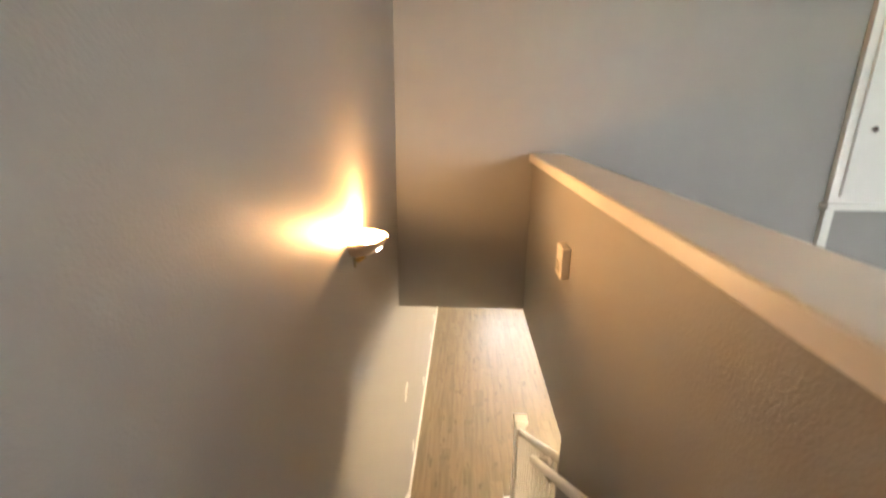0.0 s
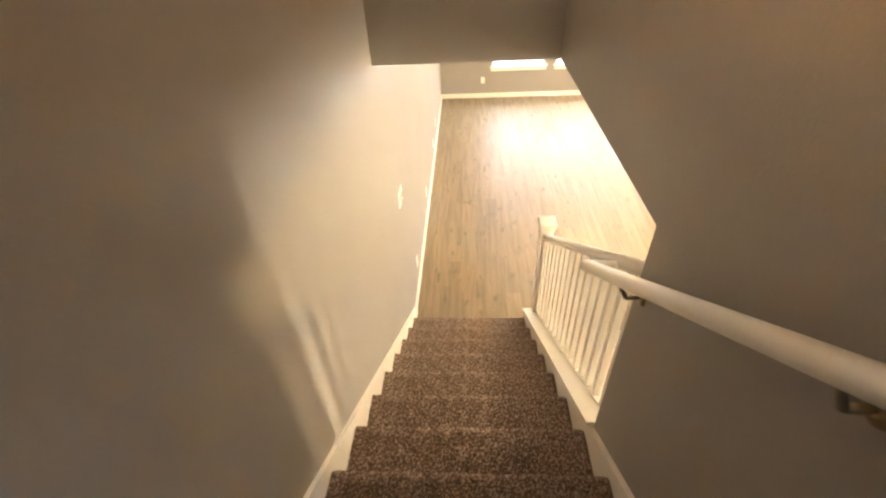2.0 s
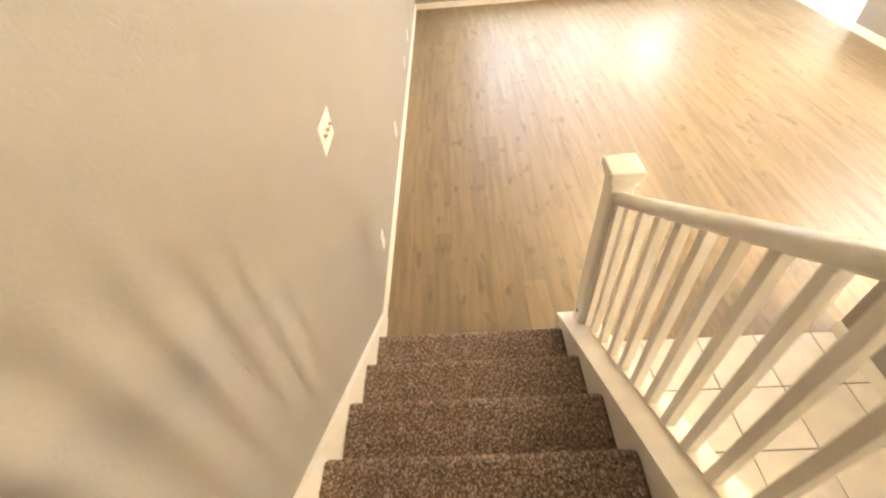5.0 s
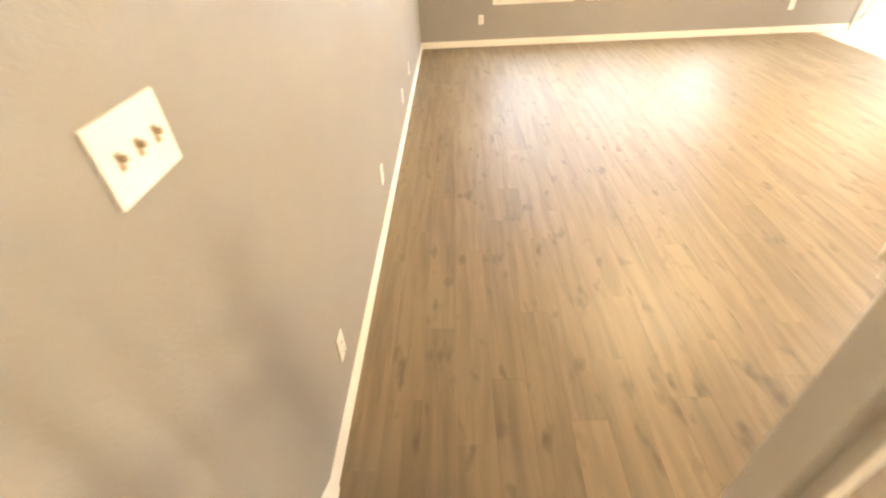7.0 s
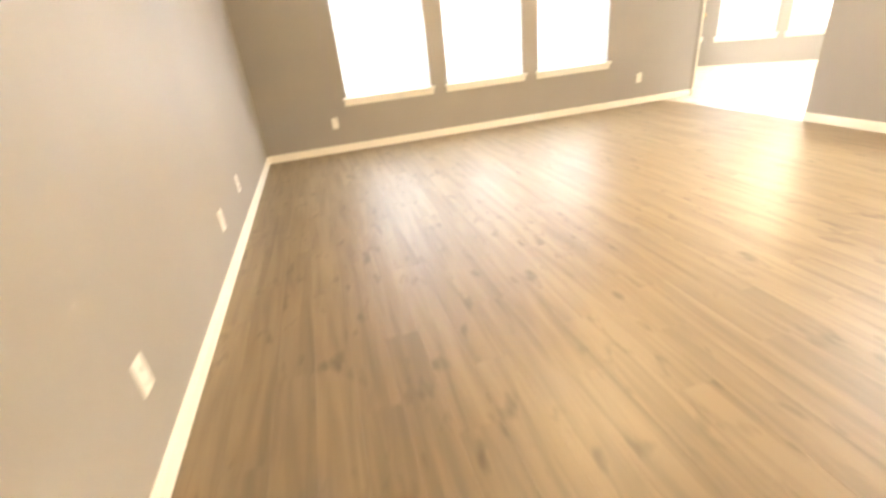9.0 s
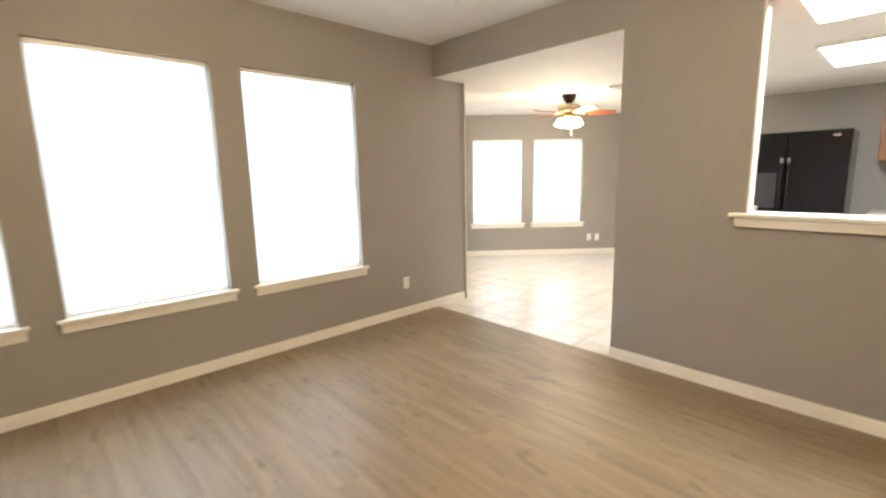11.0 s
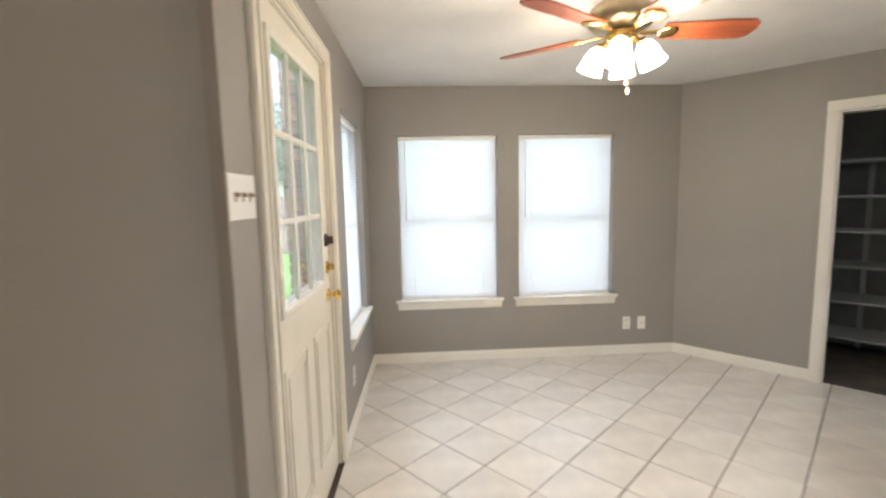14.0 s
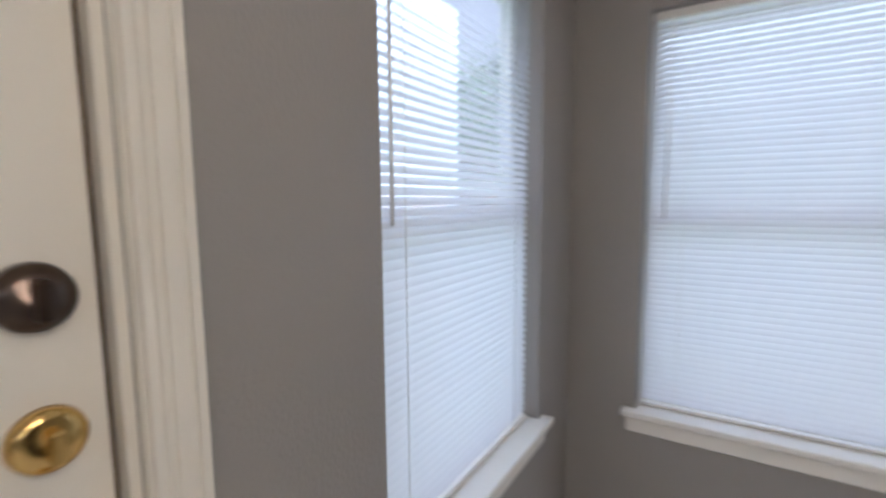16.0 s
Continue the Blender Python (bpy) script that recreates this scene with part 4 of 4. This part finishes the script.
# ---- unseen lamps: living room from its floor reflection, hall added as fill
for x, y, z, w in ((2.8, 3.5, ZL, LIVLAMP_W), (4.0, -1.0, ZH, HALLFILL_W)):
    t = thing("unseen_ceiling_lamp", pose(x, y, z), "unseen lit frosted flush ceiling lamp", "ceiling light", "flush ceiling lamps")
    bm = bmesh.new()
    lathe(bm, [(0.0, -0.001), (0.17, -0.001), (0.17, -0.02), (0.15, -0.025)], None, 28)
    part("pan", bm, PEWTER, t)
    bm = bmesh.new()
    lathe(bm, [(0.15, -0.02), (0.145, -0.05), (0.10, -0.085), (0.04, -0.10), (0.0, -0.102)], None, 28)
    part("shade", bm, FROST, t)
    lamp("unseen_lamp_light", "POINT", pose(x, y, z - 0.22), w, (1.0, 0.70, 0.36), 0.15)

# ---- garden
one("ground", [(-400, -400, -0.40, 400, 400, -0.22)], GRASS, "green lawn reaching to the horizon", "ground", "structure")
AX = Vector((0.585, 0.811))
LT = Vector((0.811, -0.585))
CAM0 = Vector((6.25, 5.75))


def garden(depth, side):
    """A place in the garden: metres out and metres to the side of the door's view."""
    p = CAM0 + AX * depth + LT * side
    return p.x, p.y


bm = bmesh.new()
rng = random.Random(5)
for i in range(9000):
    d, s = rng.uniform(3.2, 12) ** 1.0, rng.uniform(-13, -0.5)
    x, y = garden(d, s)
    h, a, l = rng.uniform(0.04, 0.11), rng.uniform(0, 6.3), rng.uniform(-0.04, 0.04)
    w = 0.006
    v = [bm.verts.new(c) for c in ((x - w * math.cos(a), y - w * math.sin(a), -0.22), (x + w * math.cos(a), y + w * math.sin(a), -0.22), (x + l, y + l * 0.7, -0.22 + h))]
    bm.faces.new(v)
tagged(part("grass", bm, BLADE), "tufts of green lawn grass", "grass", kind="stuff")

fence = thing("garden_fence", pose(*garden(14, 0), -0.22, 0, 0, -35.8), "weathered board fence with some fresh cedar boards", "fence")
board_me = {}
for mat in (FENCE_OLD, FENCE_NEW):
    bm = bmesh.new()
    vs = [(-0.068, 0), (0.068, 0), (0.068, 1.86), (0.045, 1.90), (-0.045, 1.90), (-0.068, 1.86)]
    lo = [bm.verts.new((x, -0.01, z)) for x, z in vs]
    hi = [bm.verts.new((x, 0.01, z)) for x, z in vs]
    bm.faces.new(lo)
    bm.faces.new(hi[::-1])
    for j in range(6):
        bm.faces.new((lo[j], hi[j], hi[(j + 1) % 6], lo[(j + 1) % 6]))
    board_me[mat.name] = mesh("board", bm, mat)
for i in range(170):
    s = -24 + i * 0.145
    fresh = (-9.6 < s < -7.9 and rng.random() < 0.75) or (rng.random() < 0.08) or (-7.2 < s < -6.0)
    o = new("board", board_me[(FENCE_NEW if fresh else FENCE_OLD).name])
    o.parent = fence
    o.matrix_basis = pose(s, rng.uniform(-0.006, 0.006), rng.uniform(-0.02, 0.02), 0, rng.uniform(-0.6, 0.6), 0)
for z in (0.3, 1.5):
    bm = bmesh.new()
    box(bm, -24, 0.02, z, 0.6, 0.06, z + 0.09)
    part("rail", bm, FENCE_OLD, fence)
one("leaning_board", [(-0.65, -0.02, 0, 0.65, 0.02, 0.62)], material("plywood", (0.55, 0.40, 0.26), 0.8, vary=0.1), "pale board leaning on the fence", "board", m=pose(*garden(13.6, -11.6), -0.22, 8, 0, -35.8))


def tree(x, y, h, spread, n, seed):
    r = random.Random(seed)
    t = thing("tree", pose(x, y, -0.22), "garden tree with a dark forked trunk and loose green crown", "tree", "garden trees")
    bm = bmesh.new()
    tips = []
    base = Vector((0, 0, 0))
    prev, rad = base, 0.16
    for k in range(4):
        nxt = prev + Vector((r.uniform(-0.25, 0.25), r.uniform(-0.25, 0.25), h * 0.17))
        tube(bm, prev, nxt, rad, 8, rad * 0.8)
        prev, rad = nxt, rad * 0.8
        if k >= 1:
            for _ in range(4):
                a = r.uniform(0, 6.28)
                e = prev + Vector((math.cos(a), math.sin(a), r.uniform(0.3, 1.0))) * spread * r.uniform(0.35, 0.6)
                tube(bm, prev, e, rad * 0.5, 6, rad * 0.2)
                tips.append(e)
                for _ in range(3):
                    b = r.uniform(0, 6.28)
                    e2 = e + Vector((math.cos(b), math.sin(b), r.uniform(-0.2, 0.8))) * spread * 0.35
                    tube(bm, e, e2, rad * 0.2, 5, 0.01)
                    tips.append(e2)
    tips.append(prev + Vector((0, 0, h * 0.2)))
    part("trunk", bm, BARK, t)
    bm = bmesh.new()
    for _ in range(n):
        c = r.choice(tips) + Vector((r.gauss(0, 1), r.gauss(0, 1), r.gauss(0, 0.8))) * spread * 0.2
        q = Euler((r.uniform(0, 6), r.uniform(0, 6), r.uniform(0, 6))).to_matrix()
        s = r.uniform(0.05, 0.11)
        bm.faces.new([bm.verts.new(c + q @ Vector(p)) for p in ((-s, 0, 0), (0, -s * 0.45, 0), (s, 0, 0), (0, s * 0.45, 0))])
    me = bpy.data.meshes.new("crown")
    bm.to_mesh(me)
    bm.free()
    me.materials.append(LEAF)
    o = new("crown", me)
    o.parent = t
    return t


tree(*garden(12.5, -9.0), 7.0, 2.6, 9000, 1)
tree(*garden(16, -14.5), 8.5, 3.2, 10000, 2)
tree(*garden(19, -8.0), 8.0, 3.0, 8000, 3)
tree(*garden(17, -19.5), 8.0, 3.2, 7000, 4)
tree(*garden(22, -3.0), 7.0, 2.8, 5000, 6)

hs = thing("neighbour_house", pose(*garden(30, -13), -0.22, 0, 0, -35.8), "pale sided neighbouring house beyond the fence", "house")
bm = bmesh.new()
box(bm, -6, 0, 0, 6, 8, 3.4)
part("wall", bm, SIDING, hs)
bm = bmesh.new()
vs = [bm.verts.new(c) for c in ((-6.4, -0.5, 3.4), (6.4, -0.5, 3.4), (6.4, 8.5, 3.4), (-6.4, 8.5, 3.4), (-6.4, 4, 6.0), (6.4, 4, 6.0))]
for f in ((0, 1, 5, 4), (2, 3, 4, 5), (0, 4, 3), (1, 2, 5), (3, 2, 1, 0)):
    bm.faces.new([vs[i] for i in f])
part("roof", bm, ROOFING, hs)
for x in (-3.5, 0.5, 4.0):
    bm = bmesh.new()
    box(bm, x - 0.5, -0.03, 1.2, x + 0.5, -0.001, 2.4)
    part("window", bm, BLACK, hs)

# brick pier outside the garden door
pier = thing("brick_pier", M_DOOR @ pose(1.27, 0.151, -0.22), "pink brick return of the outer wall beside the door", "brick wall", kind="structure")
bm = bmesh.new()
box(bm, 0.006, 0.0, 0, 0.30, 0.094, 2.6)
part("core", bm, MORTAR, pier)
bm = bmesh.new()
rbox(bm, 0.0, 0.0, 0.0, 0.19, 0.10, 0.057, 0.004)
brick_me = mesh("brick", bm, BRICK)
for j in range(38):
    o = new("brick", brick_me)
    o.parent = pier
    o.matrix_basis = pose(rng.uniform(0, 0.003), 0.0, j * 0.068)
    o = new("brick", brick_me)
    o.parent = pier
    o.matrix_basis = pose(0.20, 0.0, j * 0.068)

# ---- floor pieces
one("floor", [(0, -0.0, -0.06, RX, WY + 0.02, -0.003)], GROUT, "dark underlay of the plank floor", "floor", "structure")
wf = thing("plank_floor", pose(0, 0, 0), "brown wood-look vinyl plank floor with knots", "floor", kind="structure")
PW, PL = 0.152, 1.22
plank_me = {}


def plank_mesh(w, l):
    key = (round(w, 3), round(l, 3))
    if key not in plank_me:
        b3 = bmesh.new()
        g = 0.00012
        vs = [b3.verts.new(c) for c in ((g, g, -0.002), (w - g, g, -0.002), (w - g, l - g, -0.002), (g, l - g, -0.002), (g * 3, g * 3, 0), (w - g * 3, g * 3, 0), (w - g * 3, l - g * 3, 0), (g * 3, l - g * 3, 0))]
        for f in ((4, 5, 6, 7), (0, 1, 5, 4), (1, 2, 6, 5), (2, 3, 7, 6), (3, 0, 4, 7)):
            b3.faces.new([vs[i] for i in f])
        plank_me[key] = mesh("plank", b3, PLANK)
    return plank_me[key]


x = 0.0
row = 0
while x < RX - 0.01:
    w = min(PW, RX - x)
    y = 0.012
    l = (PL * (0.25 + 0.75 * ((row * 0.37) % 1.0)))
    l = round(l / 0.1) * 0.1
    while y < WY - 0.002:
        l = min(l, WY - y)
        o = new("plank", plank_mesh(w, l))
        o.parent = wf
        o.matrix_basis = pose(x, y, 0)
        y += l
        l = PL
    x += w
    row += 1


def clip(poly, p, n):
    """The part of a flat polygon on the side of p that n points to."""
    out = []
    for a, b in zip(poly, poly[1:] + poly[:1]):
        da, db = (a - p).dot(n), (b - p).dot(n)
        if da >= 0:
            out.append(a)
        if (da >= 0) != (db >= 0):
            out.append(a + (b - a) * (da / (da - db)))
    return out


def tiles(parent, x0, y0, x1, y1, ox, oy, pitch, cuts, corner=()):
    """Square tiles cut to the room; corner: other cuts for what lies short of the door wall's corner."""
    full = None
    east, west = [(C1, Vector((1, 0)))], [(C1, Vector((-1, 0)))]
    for i in range(math.floor((x0 - ox) / pitch), math.ceil((x1 - ox) / pitch)):
        for j in range(math.floor((y0 - oy) / pitch), math.ceil((y1 - oy) / pitch)):
            a, b, g = ox + i * pitch, oy + j * pitch, 0.0030
            sq = [Vector(c) for c in ((a + g, b + g), (a + pitch - g, b + g), (a + pitch - g, b + pitch - g), (a + g, b + pitch - g))]
            if not corner or a >= C1.x or b + pitch < C1.y - 0.75:
                sets = [cuts if not corner or a >= C1.x else corner]
            elif a + pitch <= C1.x:
                sets = [corner]
            else:
                sets = [cuts + east, list(corner) + west]
            for cut in sets:
                poly = sq
                for p, n in cut:
                    poly = clip(poly, p, n) if len(poly) > 2 else []
                if len(poly) < 3:
                    continue
                whole = len(poly) == 4 and all((u - v).length < 1e-6 for u, v in zip(poly, sq))
                if whole and full is not None:
                    me = full
                else:
                    b3 = bmesh.new()
                    c = sum(poly, Vector((0, 0))) / len(poly)
                    lo = [b3.verts.new((q.x - a, q.y - b, -0.004)) for q in poly]
                    hi = [b3.verts.new((c.x + (q.x - c.x) * 0.994 - a, c.y + (q.y - c.y) * 0.994 - b, 0.0)) for q in poly]
                    b3.faces.new(hi)
                    for k2 in range(len(poly)):
                        q = (k2 + 1) % len(poly)
                        b3.faces.new((lo[k2], lo[q], hi[q], hi[k2]))
                    me = mesh("tile", b3, TILE)
                    if whole:
                        full = me
                o = new("tile", me)
                o.parent = parent
                o.matrix_basis = pose(a, b, rng.uniform(-0.0006, 0.0002))


tagged(part("subfloor_nook", prism([(RX, 0.5), (PX, 0.5), (PX, 6.40), (7.69, 8.26), (5.78, 6.25), (RX, 6.25)], -0.06, -0.0045), GROUT), "brown grout between the floor tiles", "floor", kind="structure")
one("subfloor_hall", [(SX + 0.13, -4.2, -0.06, RX, 0.0, -0.0045)], GROUT, "grout between the hall tiles", "floor", "structure")
tf = thing("tile_floor", pose(0, 0, 0), "glossy white ceramic floor tiles with dark grout", "floor", kind="structure")
nd = Vector((C2.y - C1.y, -(C2.x - C1.x)))
nb = Vector((C3.y - C2.y, -(C3.x - C2.x)))
tiles(tf, RX, 0.5, PX, 8.2, 7.48, 6.455, 0.322, [(C1, nd), (C2, nb), (Vector((PX, 0)), Vector((-1, 0))), (Vector((RX, 0)), Vector((1, 0))), (Vector((0, 0.5)), Vector((0, 1)))],
      [(Vector((0, WY)), Vector((0, -1))), (Vector((RX, 0)), Vector((1, 0))), (Vector((0, 0.5)), Vector((0, 1)))])
th = thing("hall_tile_floor", pose(0, 0, 0), "pale ceramic hall floor tiles", "floor", kind="structure")
tiles(th, SX + 0.13, -3.2, RX, 0.011, 1.2, 0.011, 0.322, [(Vector((SX + 0.13, 0)), Vector((1, 0))), (Vector((RX, 0)), Vector((-1, 0))), (Vector((0, 0.011)), Vector((0, -1)))])
